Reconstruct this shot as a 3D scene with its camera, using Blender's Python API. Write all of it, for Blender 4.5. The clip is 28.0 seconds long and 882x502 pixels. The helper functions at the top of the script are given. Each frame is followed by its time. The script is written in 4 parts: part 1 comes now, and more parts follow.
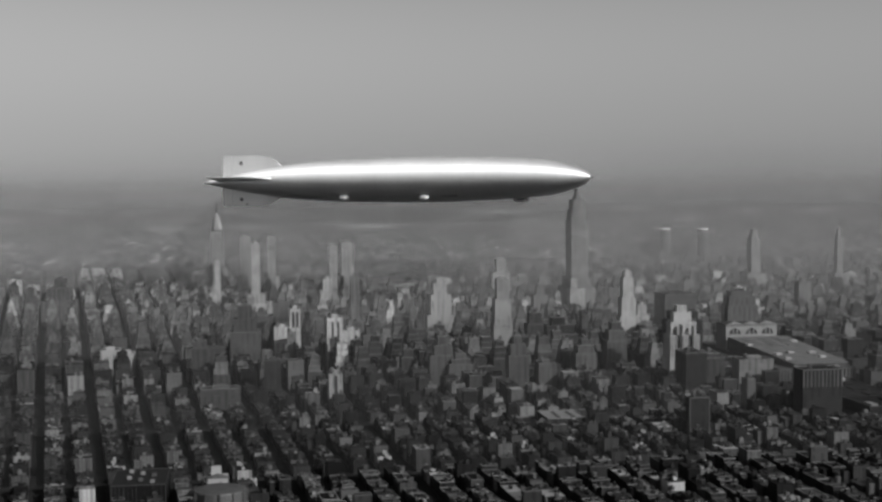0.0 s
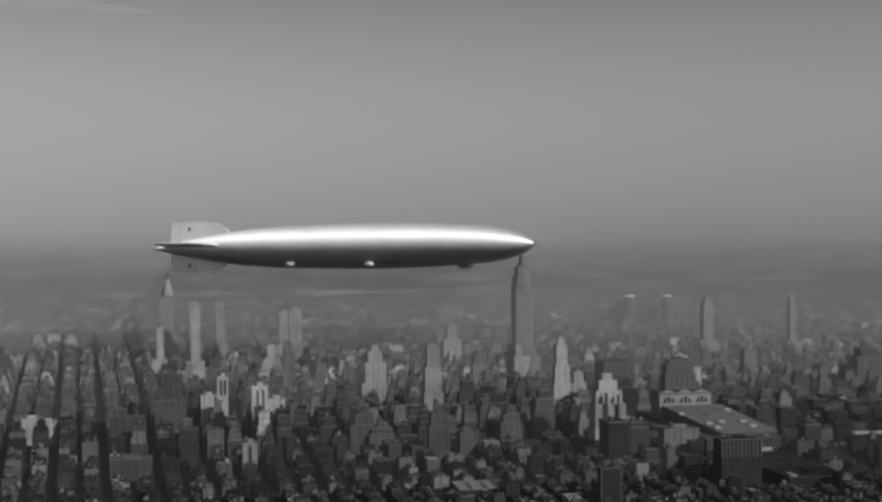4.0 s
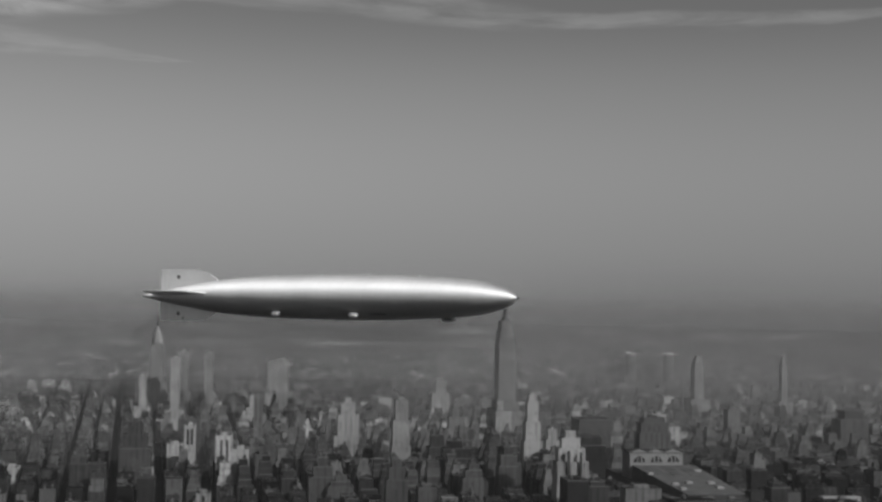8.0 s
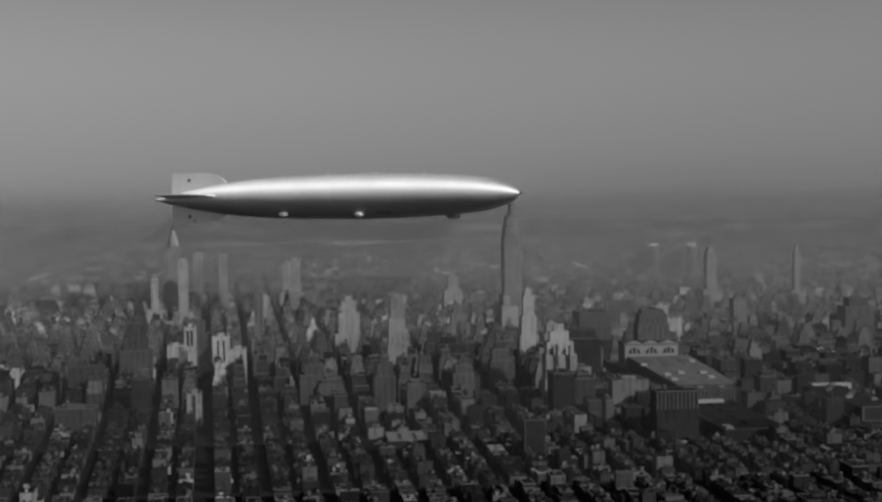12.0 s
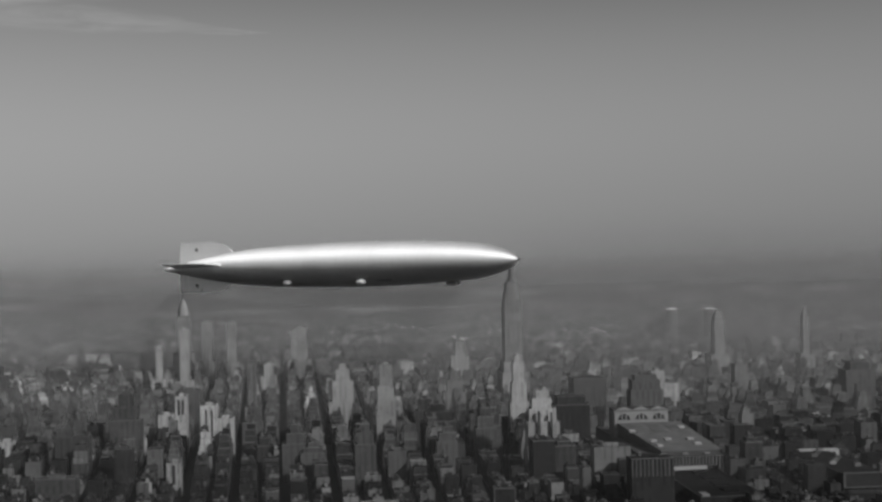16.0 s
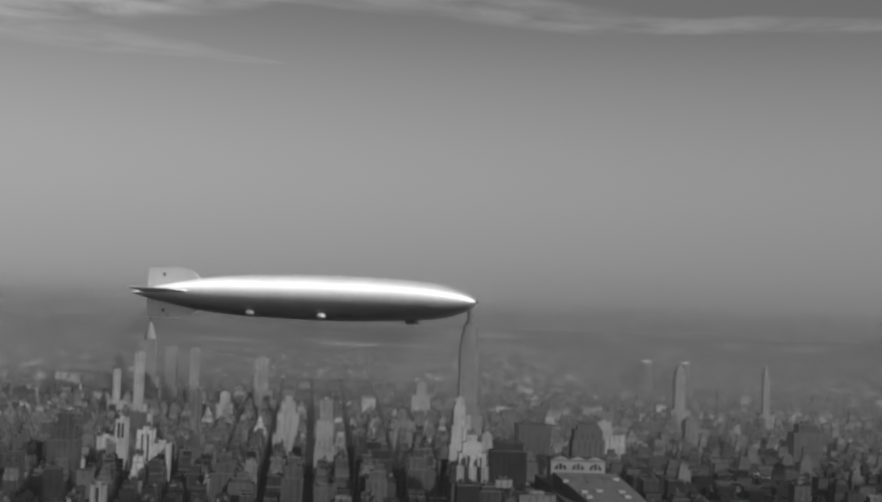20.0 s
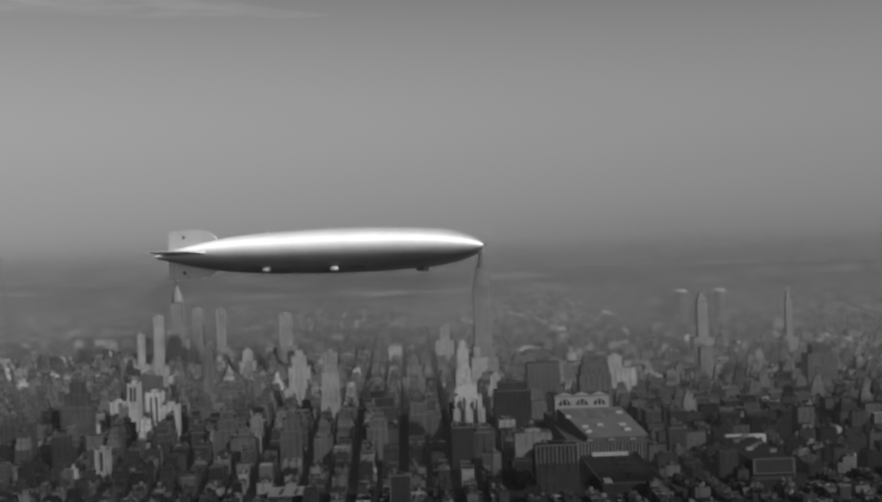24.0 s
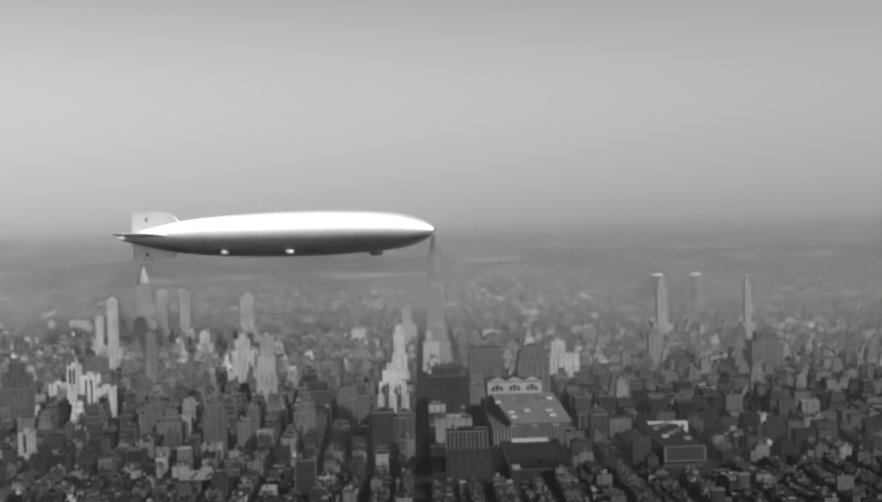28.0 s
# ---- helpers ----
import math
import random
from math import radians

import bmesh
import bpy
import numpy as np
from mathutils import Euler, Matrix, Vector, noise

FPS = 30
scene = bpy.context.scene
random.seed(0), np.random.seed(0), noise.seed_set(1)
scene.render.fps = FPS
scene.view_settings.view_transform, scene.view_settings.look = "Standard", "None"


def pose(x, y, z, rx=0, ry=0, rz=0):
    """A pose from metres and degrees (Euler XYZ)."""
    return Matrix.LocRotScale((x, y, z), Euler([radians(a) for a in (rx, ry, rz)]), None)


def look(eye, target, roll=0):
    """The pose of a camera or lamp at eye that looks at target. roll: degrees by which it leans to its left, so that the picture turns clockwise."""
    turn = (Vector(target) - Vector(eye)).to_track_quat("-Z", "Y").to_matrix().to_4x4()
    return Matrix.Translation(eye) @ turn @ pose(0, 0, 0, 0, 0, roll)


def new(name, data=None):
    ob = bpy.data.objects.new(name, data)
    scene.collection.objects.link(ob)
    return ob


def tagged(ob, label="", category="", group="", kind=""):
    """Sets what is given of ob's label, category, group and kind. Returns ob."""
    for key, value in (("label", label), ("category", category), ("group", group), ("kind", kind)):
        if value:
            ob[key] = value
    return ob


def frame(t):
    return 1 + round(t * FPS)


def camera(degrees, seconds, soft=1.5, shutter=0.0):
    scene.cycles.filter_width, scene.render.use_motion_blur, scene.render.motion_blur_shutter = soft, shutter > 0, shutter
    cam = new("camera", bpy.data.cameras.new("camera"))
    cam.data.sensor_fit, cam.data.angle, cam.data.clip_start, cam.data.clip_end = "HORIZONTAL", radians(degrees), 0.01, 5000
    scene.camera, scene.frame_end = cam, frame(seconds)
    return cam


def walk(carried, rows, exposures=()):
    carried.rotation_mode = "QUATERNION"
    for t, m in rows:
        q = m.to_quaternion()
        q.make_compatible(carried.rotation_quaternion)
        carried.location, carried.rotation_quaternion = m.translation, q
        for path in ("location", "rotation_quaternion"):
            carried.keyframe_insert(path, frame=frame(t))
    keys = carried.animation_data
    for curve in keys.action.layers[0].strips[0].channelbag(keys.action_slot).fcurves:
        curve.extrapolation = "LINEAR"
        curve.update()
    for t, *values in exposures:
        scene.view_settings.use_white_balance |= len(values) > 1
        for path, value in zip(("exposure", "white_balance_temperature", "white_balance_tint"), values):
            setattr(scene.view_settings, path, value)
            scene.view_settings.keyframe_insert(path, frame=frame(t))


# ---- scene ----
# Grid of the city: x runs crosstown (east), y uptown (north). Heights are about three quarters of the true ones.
cam = camera(37.38, 28.0, soft=2.8)


def fly(t, x, y, z, yaw, pitch, roll):
    a, b = radians(yaw), radians(pitch)
    way = Vector((math.cos(a) * math.cos(b), math.sin(a) * math.cos(b), math.sin(b)))
    eye = Vector((x, y, z))
    return (t, look(eye, eye + 100 * way, roll))


PATH = [
    (0, -2614.2, 677.8, 280.7, -8.58, -3.05, -0.51),
    (0.5, -2612.8, 665.0, 280.5, -7.66, -2.78, -0.69),
    (1, -2611.7, 652.5, 280.4, -7.38, -2.29, -0.40),
    (1.5, -2610.6, 640.2, 280.2, -7.59, -2.08, -0.57),
    (2, -2609.8, 628.1, 280.1, -7.64, -1.79, -0.62),
    (2.5, -2609.1, 616.3, 280.0, -7.91, -0.99, -0.55),
    (3, -2608.6, 604.7, 280.0, -8.58, -0.52, -0.48),
    (3.5, -2608.3, 593.3, 279.9, -9.20, -0.09, -0.29),
    (5.5, -2608.4, 549.2, 279.8, -7.80, -0.52, -0.97),
    (6, -2608.8, 538.6, 279.8, -7.37, 0.34, -0.10),
    (6.5, -2609.3, 528.1, 279.8, -7.23, 1.09, 0.42),
    (7, -2610.0, 517.7, 279.8, -7.39, 1.31, 0.73),
    (7.5, -2610.7, 507.4, 279.9, -7.75, 1.83, 0.64),
    (8, -2611.6, 497.2, 279.9, -7.90, 2.19, 0.75),
    (8.5, -2612.5, 487.1, 280.0, -7.69, 2.51, 0.97),
    (9, -2613.6, 477.0, 280.1, -7.33, 3.10, 0.99),
    (9.5, -2614.7, 467.0, 280.2, -7.37, 2.59, 0.93),
    (10, -2616.0, 457.0, 280.3, -7.52, 1.45, 0.96),
    (10.5, -2617.3, 447.0, 280.4, -7.15, 0.55, 0.77),
    (11, -2618.7, 437.1, 280.6, -6.63, -0.47, 0.22),
    (11.5, -2620.2, 427.2, 280.7, -6.15, -2.26, -0.34),
    (12, -2621.8, 417.2, 280.9, -5.96, -2.36, -0.71),
    (12.5, -2623.4, 407.3, 281.1, -5.36, 0.39, -0.69),
    (14.5, -2630.4, 367.0, 282.0, -4.52, 0.52, -0.90),
    (15, -2632.2, 356.8, 282.3, -4.21, -0.05, -1.41),
    (15.5, -2634.1, 346.5, 282.5, -4.15, -0.76, -1.39),
    (16, -2636.0, 336.0, 282.8, -4.23, 0.54, -1.31),
    (16.5, -2637.9, 325.5, 283.1, -4.02, 1.49, -1.35),
    (17, -2639.9, 314.8, 283.4, -3.99, 0.49, -0.61),
    (17.5, -2641.8, 304.0, 283.8, -4.08, -0.62, -0.20),
    (18, -2643.7, 293.1, 284.1, -4.19, -1.30, 0.53),
    (18.5, -2645.7, 282.0, 284.5, -3.38, 0.78, 0.88),
    (19, -2647.6, 270.7, 284.9, -3.22, 2.34, 1.15),
    (19.5, -2649.6, 259.2, 285.2, -3.73, 2.06, 1.60),
    (20, -2651.5, 247.6, 285.6, -3.96, 2.24, 2.09),
    (20.5, -2653.3, 235.7, 286.1, -3.38, 4.43, 2.21),
    (21, -2655.2, 223.6, 286.5, -2.24, 5.53, 2.37),
    (21.5, -2657.0, 211.2, 286.9, -1.45, 1.66, 1.66),
    (22, -2658.8, 198.7, 287.4, -1.59, 0.49, 0.24),
    (22.5, -2660.5, 185.8, 287.9, -1.77, -0.61, -0.31),
    (24.5, -2666.9, 131.7, 289.9, -1.17, -0.26, -2.20),
    (25, -2668.3, 117.4, 290.5, -0.21, -1.17, -1.63),
    (25.5, -2669.7, 102.8, 291.0, 0.94, -1.43, -1.22),
    (26, -2670.9, 87.8, 291.6, 1.25, -2.46, -1.26),
    (26.5, -2672.1, 72.5, 292.2, 0.56, -0.51, -1.27),
    (27, -2673.2, 56.8, 292.8, 0.06, -0.95, -1.43),
    (27.5, -2674.2, 40.8, 293.4, -0.80, -1.78, -1.88),
    (28, -2675.0, 24.3, 294.0, -0.83, -1.10, -1.48),
]
walk(cam, [fly(*row) for row in PATH], [(0, 0.0), (3.5, -0.16), (6, -0.48), (8.6, -0.4), (10.5, -0.48), (12, -0.54), (15, -0.42), (19, -0.38), (20.6, -0.26), (21.2, -0.26), (22.2, -0.38), (25, -0.4), (26, -0.36), (27.4, -0.3), (28, 0.4)])

# ---- world and sun ----
SUN_TO = Vector((-0.615, -0.58, 0.535)).normalized()
world = bpy.data.worlds.new("sky")
scene.world = world
world.use_nodes = True
wn, wl = world.node_tree.nodes, world.node_tree.links
wn.clear()


def wnode(kind, **values):
    n = wn.new(kind)
    for k, v in values.items():
        n.inputs[int(k[1:])].default_value = v
    return n


def wmath(op, a, b=None):
    n = wn.new("ShaderNodeMath")
    n.operation = op
    for i, v in enumerate((a, b)):
        if v is None:
            continue
        if isinstance(v, (int, float)):
            n.inputs[i].default_value = v
        else:
            wl.new(v, n.inputs[i])
    return n.outputs[0]


def ramp_of(nodes, links, fac, stops, blend="LINEAR"):
    r = nodes.new("ShaderNodeValToRGB")
    r.color_ramp.interpolation = blend
    while len(r.color_ramp.elements) < len(stops):
        r.color_ramp.elements.new(0.5)
    for e, (p, v) in zip(r.color_ramp.elements, stops):
        e.position, e.color = p, (v, v, v, 1)
    links.new(fac, r.inputs[0])
    return r.outputs[0]


sky = wn.new("ShaderNodeTexSky")
sky.sky_type, sky.sun_disc = "NISHITA", False
sky.sun_elevation = math.asin(SUN_TO.z)
sky.sun_rotation = math.atan2(SUN_TO.x, SUN_TO.y)
sky.air_density, sky.dust_density, sky.altitude = 1.5, 4.0, 200
grey = wn.new("ShaderNodeRGBToBW")
wl.new(sky.outputs[0], grey.inputs[0])
co = wn.new("ShaderNodeTexCoord")
sep = wn.new("ShaderNodeSeparateXYZ")
wl.new(co.outputs["Generated"], sep.inputs[0])
# the haze at the horizon goes on below it
low = wn.new("ShaderNodeCombineXYZ")
wl.new(sep.outputs[0], low.inputs[0])
wl.new(sep.outputs[1], low.inputs[1])
wl.new(wmath("SQRT", wmath("ADD", wmath("MULTIPLY", sep.outputs[2], sep.outputs[2]), 0.0081)), low.inputs[2])
wl.new(low.outputs[0], sky.inputs[0])
# smog along the horizon, which thins out with the elevation
smog = ramp_of(wn, wl, wmath("MULTIPLY", sep.outputs[2], 2.0), [(0.0, 0.60), (0.03, 0.63), (0.08, 0.67), (0.14, 0.70), (0.20, 0.71), (0.27, 0.66), (0.35, 0.57), (0.43, 0.41), (0.6, 0.39), (0.8, 0.42), (1.0, 0.5)], "B_SPLINE")
# streaks of high cloud: each follows a line over the horizon (bearing and elevation in degrees), torn by noise
bearing = wmath("MULTIPLY", wmath("ARCTAN2", sep.outputs[1], sep.outputs[0]), 57.2958)
rise = wmath("MULTIPLY", wmath("ARCSINE", sep.outputs[2]), 57.2958)
along = wn.new("ShaderNodeCombineXYZ")
wl.new(wmath("MULTIPLY", bearing, 0.125), along.inputs[0])
wl.new(wmath("MULTIPLY", rise, 0.85), along.inputs[1])


def sky_noise(scale, detail, rough, distortion):
    n = wn.new("ShaderNodeTexNoise")
    for key, value in (("Scale", scale), ("Detail", detail), ("Roughness", rough), ("Distortion", distortion)):
        n.inputs[key].default_value = value
    wl.new(along.outputs[0], n.inputs["Vector"])
    return n.outputs[0]


tear, puff = sky_noise(0.9, 5, 0.55, 0.4), sky_noise(1.9, 7, 0.62, 0.5)
wavy = wmath("ADD", rise, wmath("MULTIPLY", wmath("SUBTRACT", tear, 0.5), 1.2))


def streak(line, width, strength):
    """A cloud bank along line, pairs of bearing and elevation; width in degrees at the same bearings."""
    place = wmath("DIVIDE", wmath("ADD", bearing, 30.0), 60.0)
    mid = wmath("MULTIPLY", ramp_of(wn, wl, place, [((a + 30) / 60, e / 20) for a, e in line]), 20.0)
    wide = ramp_of(wn, wl, place, [((a + 30) / 60, w / 4) for a, w in width])
    off = wmath("DIVIDE", wmath("ABSOLUTE", wmath("SUBTRACT", wavy, mid)), wmath("MAXIMUM", wmath("MULTIPLY", wide, 4.0), 0.001))
    body = ramp_of(wn, wl, off, [(0.0, 1.0), (0.45, 0.8), (1.0, 0.0)], "EASE")
    body = wmath("MULTIPLY", body, ramp_of(wn, wl, puff, [(0.0, 0.0), (0.36, 0.08), (0.62, 1.0), (1.0, 1.0)]))
    return wmath("MULTIPLY", body, strength)


banks = streak([(-28, 16.6), (-9, 15.9), (-4.8, 15.4), (-1, 14.9), (2, 14.3), (5.7, 13.0), (10, 12.7), (17, 12.4), (29, 12.0)],
               [(-28, 0.3), (-11, 0.5), (-5, 0.85), (1, 1.1), (6, 1.2), (12, 1.5), (29, 2.0)], 0.85)
banks = wmath("ADD", banks, streak([(-28, 12.1), (-18, 12.2), (-12, 12.3), (-7, 12.8), (-3, 13.1), (4, 13.1), (10, 13)],
                                   [(-28, 0.3), (-15, 0.5), (-9, 0.85), (-4, 0.7), (3, 0.4), (8, 0.0)], 0.45))
banks = wmath("ADD", banks, streak([(-28, 10), (5, 10.3), (12, 10.7), (29, 11)], [(-28, 0.0), (3, 0.0), (8, 0.6), (12, 0.9), (29, 1.2)], 0.24))
banks = wmath("ADD", banks, streak([(-28, 17.5), (-15, 15.8), (0, 17.5), (20, 18)], [(-28, 0.8), (-15, 0.6), (0, 0.4), (20, 0.6)], 0.5))
tone = wmath("MULTIPLY", wmath("MULTIPLY", grey.outputs[0], smog), wmath("ADD", wmath("MULTIPLY", banks, 1.1), 1.0))
back = wn.new("ShaderNodeBackground")
wl.new(tone, back.inputs[0])
back.inputs[1].default_value = 0.15
wo = wn.new("ShaderNodeOutputWorld")
wl.new(back.outputs[0], wo.inputs[0])

sun_data = bpy.data.lights.new("sun", "SUN")
sun_data.energy, sun_data.angle, sun_data.color = 5.0, radians(2.5), (1, 1, 1)
sun = new("sun", sun_data)
sun.matrix_world = look((0, 0, 900), Vector((0, 0, 900)) - SUN_TO)


# ---- materials, all in greys ----
def material(name):
    m = bpy.data.materials.new(name)
    m.use_nodes = True
    nt = m.node_tree
    return m, nt.nodes, nt.links, nt.nodes["Principled BSDF"]


def mth(nodes, links, op, a, b=None, c=None):
    n = nodes.new("ShaderNodeMath")
    n.operation = op
    for i, v in enumerate((a, b, c)):
        if v is None:
            continue
        if isinstance(v, (int, float)):
            n.inputs[i].default_value = v
        else:
            links.new(v, n.inputs[i])
    return n.outputs[0]


def rough_noise(nodes, links, scale, detail=4, vector=None):
    n = nodes.new("ShaderNodeTexNoise")
    n.inputs["Scale"].default_value = scale
    n.inputs["Detail"].default_value = detail
    links.new(vector if vector else nodes.new("ShaderNodeNewGeometry").outputs["Position"], n.inputs["Vector"])
    return n.outputs[0]


def varied(nodes, links, spread, island=False):
    """A factor round 1 that differs from piece to piece."""
    if island:
        r = nodes.new("ShaderNodeNewGeometry").outputs["Random Per Island"]
    else:
        r = nodes.new("ShaderNodeObjectInfo").outputs["Random"]
    return mth(nodes, links, "MULTIPLY_ADD", r, 2 * spread, 1 - spread)


def facade(name, tone, spread=0.3, glass=0.35, bay=3.4, storey=2.8, island=False, rough=0.85):
    """Masonry with rows of dark windows; bay and storey in metres."""
    m, n, l, bsdf = material(name)
    geo = n.new("ShaderNodeNewGeometry")
    p = n.new("ShaderNodeSeparateXYZ")
    l.new(geo.outputs["Position"], p.inputs[0])
    q = n.new("ShaderNodeSeparateXYZ")
    l.new(geo.outputs["Normal"], q.inputs[0])
    u = mth(n, l, "FRACT", mth(n, l, "DIVIDE", mth(n, l, "ADD", p.outputs[0], p.outputs[1]), bay))
    v = mth(n, l, "FRACT", mth(n, l, "DIVIDE", p.outputs[2], storey))
    win = mth(n, l, "MULTIPLY", mth(n, l, "GREATER_THAN", u, 0.56), mth(n, l, "GREATER_THAN", v, 0.45))
    win = mth(n, l, "MULTIPLY", win, mth(n, l, "LESS_THAN", mth(n, l, "ABSOLUTE", q.outputs[2]), 0.5))
    side = mth(n, l, "ADD", p.outputs[0], p.outputs[1])
    shift = mth(n, l, "MULTIPLY", (n.new("ShaderNodeNewGeometry").outputs["Random Per Island"] if island else n.new("ShaderNodeObjectInfo").outputs["Random"]), 40.0)
    # upright strips with the shade of recessed courts painted into the wall colour
    court_shade = mth(n, l, "LESS_THAN", mth(n, l, "FRACT", mth(n, l, "DIVIDE", mth(n, l, "ADD", side, shift), 9.0)), 0.3)
    belt = mth(n, l, "LESS_THAN", mth(n, l, "FRACT", mth(n, l, "DIVIDE", mth(n, l, "ADD", p.outputs[2], shift), 11.2)), 0.1)
    big = rough_noise(n, l, 0.035, 3, geo.outputs["Position"])
    fine = rough_noise(n, l, 0.6, 3, geo.outputs["Position"])
    stain = mth(n, l, "ADD", mth(n, l, "MULTIPLY_ADD", big, 0.7, 0.48), mth(n, l, "MULTIPLY", fine, 0.34))
    base = mth(n, l, "MULTIPLY", mth(n, l, "MULTIPLY", varied(n, l, spread, island), tone), stain)
    col = mth(n, l, "MULTIPLY", base, mth(n, l, "MULTIPLY_ADD", win, glass - 1, 1.0))
    col = mth(n, l, "MULTIPLY", col, mth(n, l, "MULTIPLY_ADD", mth(n, l, "MULTIPLY", court_shade, mth(n, l, "GREATER_THAN", rough_noise(n, l, 0.05, 2, geo.outputs["Position"]), 0.48)), -0.36, 1.06))
    col = mth(n, l, "MULTIPLY", col, mth(n, l, "MULTIPLY_ADD", belt, 0.08, 1.0))
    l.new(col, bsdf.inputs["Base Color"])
    l.new(mth(n, l, "MULTIPLY_ADD", win, 0.3 - rough, rough), bsdf.inputs["Roughness"])
    bsdf.inputs["Specular IOR Level"].default_value = 0.08
    return m


def surface(name, tone, spread=0.0, scale=0.3, contrast=0.5, rough=0.85, metal=0.0, island=False):
    m, n, l, bsdf = material(name)
    geo = n.new("ShaderNodeNewGeometry")
    a = rough_noise(n, l, scale, 4, geo.outputs["Position"])
    b = rough_noise(n, l, scale * 9, 3, geo.outputs["Position"])
    f = mth(n, l, "ADD", mth(n, l, "MULTIPLY_ADD", a, contrast * 1.3, 1 - contrast), mth(n, l, "MULTIPLY", b, contrast * 0.7))
    if spread:
        f = mth(n, l, "MULTIPLY", f, varied(n, l, spread, island))
    l.new(mth(n, l, "MULTIPLY", f, tone), bsdf.inputs["Base Color"])
    bsdf.inputs["Roughness"].default_value = rough
    bsdf.inputs["Metallic"].default_value = metal
    if rough > 0.8:
        bsdf.inputs["Specular IOR Level"].default_value = 0.05
    return m


FAC = {
    "soot": facade("sooty_brick", 0.013, 0.4, 0.68),
    "brick": facade("brown_brick", 0.023, 0.4, 0.68),
    "buff": facade("buff_brick", 0.052, 0.35, 0.68),
    "lime": facade("limestone", 0.111, 0.25, 0.6),
    "tower": facade("tower_limestone", 0.20, 0.05, 0.7, bay=5.0, storey=400.0),
    "cream": facade("cream_brick", 0.175, 0.12, 0.6),
    "white": facade("white_terracotta", 0.27, 0.12, 0.6),
}
FAC_S = {
    "soot": facade("sooty_brick_rows", 0.016, 0.7, 0.5, island=True),
    "brick": facade("brown_brick_rows", 0.030, 0.7, 0.5, island=True),
    "buff": facade("buff_brick_rows", 0.066, 0.6, 0.5, island=True),
    "lime": facade("limestone_rows", 0.123, 0.35, 0.6, island=True),
    "white": facade("white_terracotta_rows", 0.24, 0.2, 0.6, island=True),
}
ROOF = {
    "tar": surface("tar_roof", 0.010, 0.5, 0.15, 0.5),
    "gravel": surface("gravel_roof", 0.022, 0.4, 0.15, 0.5),
    "pale": surface("pale_roof", 0.111, 0.6, 0.12, 0.4),
}
ROOF_S = {
    "tar": surface("tar_roof_rows", 0.011, 0.6, 0.15, 0.5, island=True),
    "gravel": surface("gravel_roof_rows", 0.022, 0.5, 0.15, 0.5, island=True),
    "pale": surface("pale_roof_rows", 0.111, 0.7, 0.12, 0.4, island=True),
}
# brick and stone of the midtown and east side blocks, lightened to paint haze into their colour
def hazed_district(name, walls, roofs, island):
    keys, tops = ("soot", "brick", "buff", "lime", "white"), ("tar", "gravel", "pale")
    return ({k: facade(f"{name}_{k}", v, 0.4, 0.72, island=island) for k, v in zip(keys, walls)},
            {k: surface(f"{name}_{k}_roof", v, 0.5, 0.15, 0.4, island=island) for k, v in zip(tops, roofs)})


FAC_M, ROOF_M = hazed_district("garment", (0.038, 0.052, 0.085, 0.13, 0.24), (0.026, 0.04, 0.12), False)
FAC_MS, ROOF_MS = hazed_district("garment_rows", (0.038, 0.052, 0.085, 0.13, 0.24), (0.026, 0.04, 0.12), True)
FAC_E, ROOF_E = hazed_district("east", (0.045, 0.07, 0.11, 0.17, 0.30), (0.036, 0.055, 0.12), True)
COPING = surface("coping_stone", 0.10, 0.4, 0.4, 0.3)
WHITE_STONE = surface("white_stone", 0.24, 0.1, 0.1, 0.2)
STONE = surface("granite", 0.115, 0.1, 0.1, 0.3)
GREY_STONE = surface("weathered_granite", 0.062, 0.2, 0.2, 0.4)
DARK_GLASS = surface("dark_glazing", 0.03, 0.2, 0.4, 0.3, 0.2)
WOOD = surface("weathered_wood", 0.06, 0.4, 0.8, 0.4)
IRON = surface("dark_iron", 0.04, 0.2, 0.8, 0.3, 0.6)
ASPHALT = surface("asphalt", 0.010, 0.0, 0.02, 0.4)
WALK = surface("pavement", 0.013, 0.2, 0.1, 0.4)
YARD = surface("back_yard_earth", 0.05, 0.3, 0.1, 0.5)


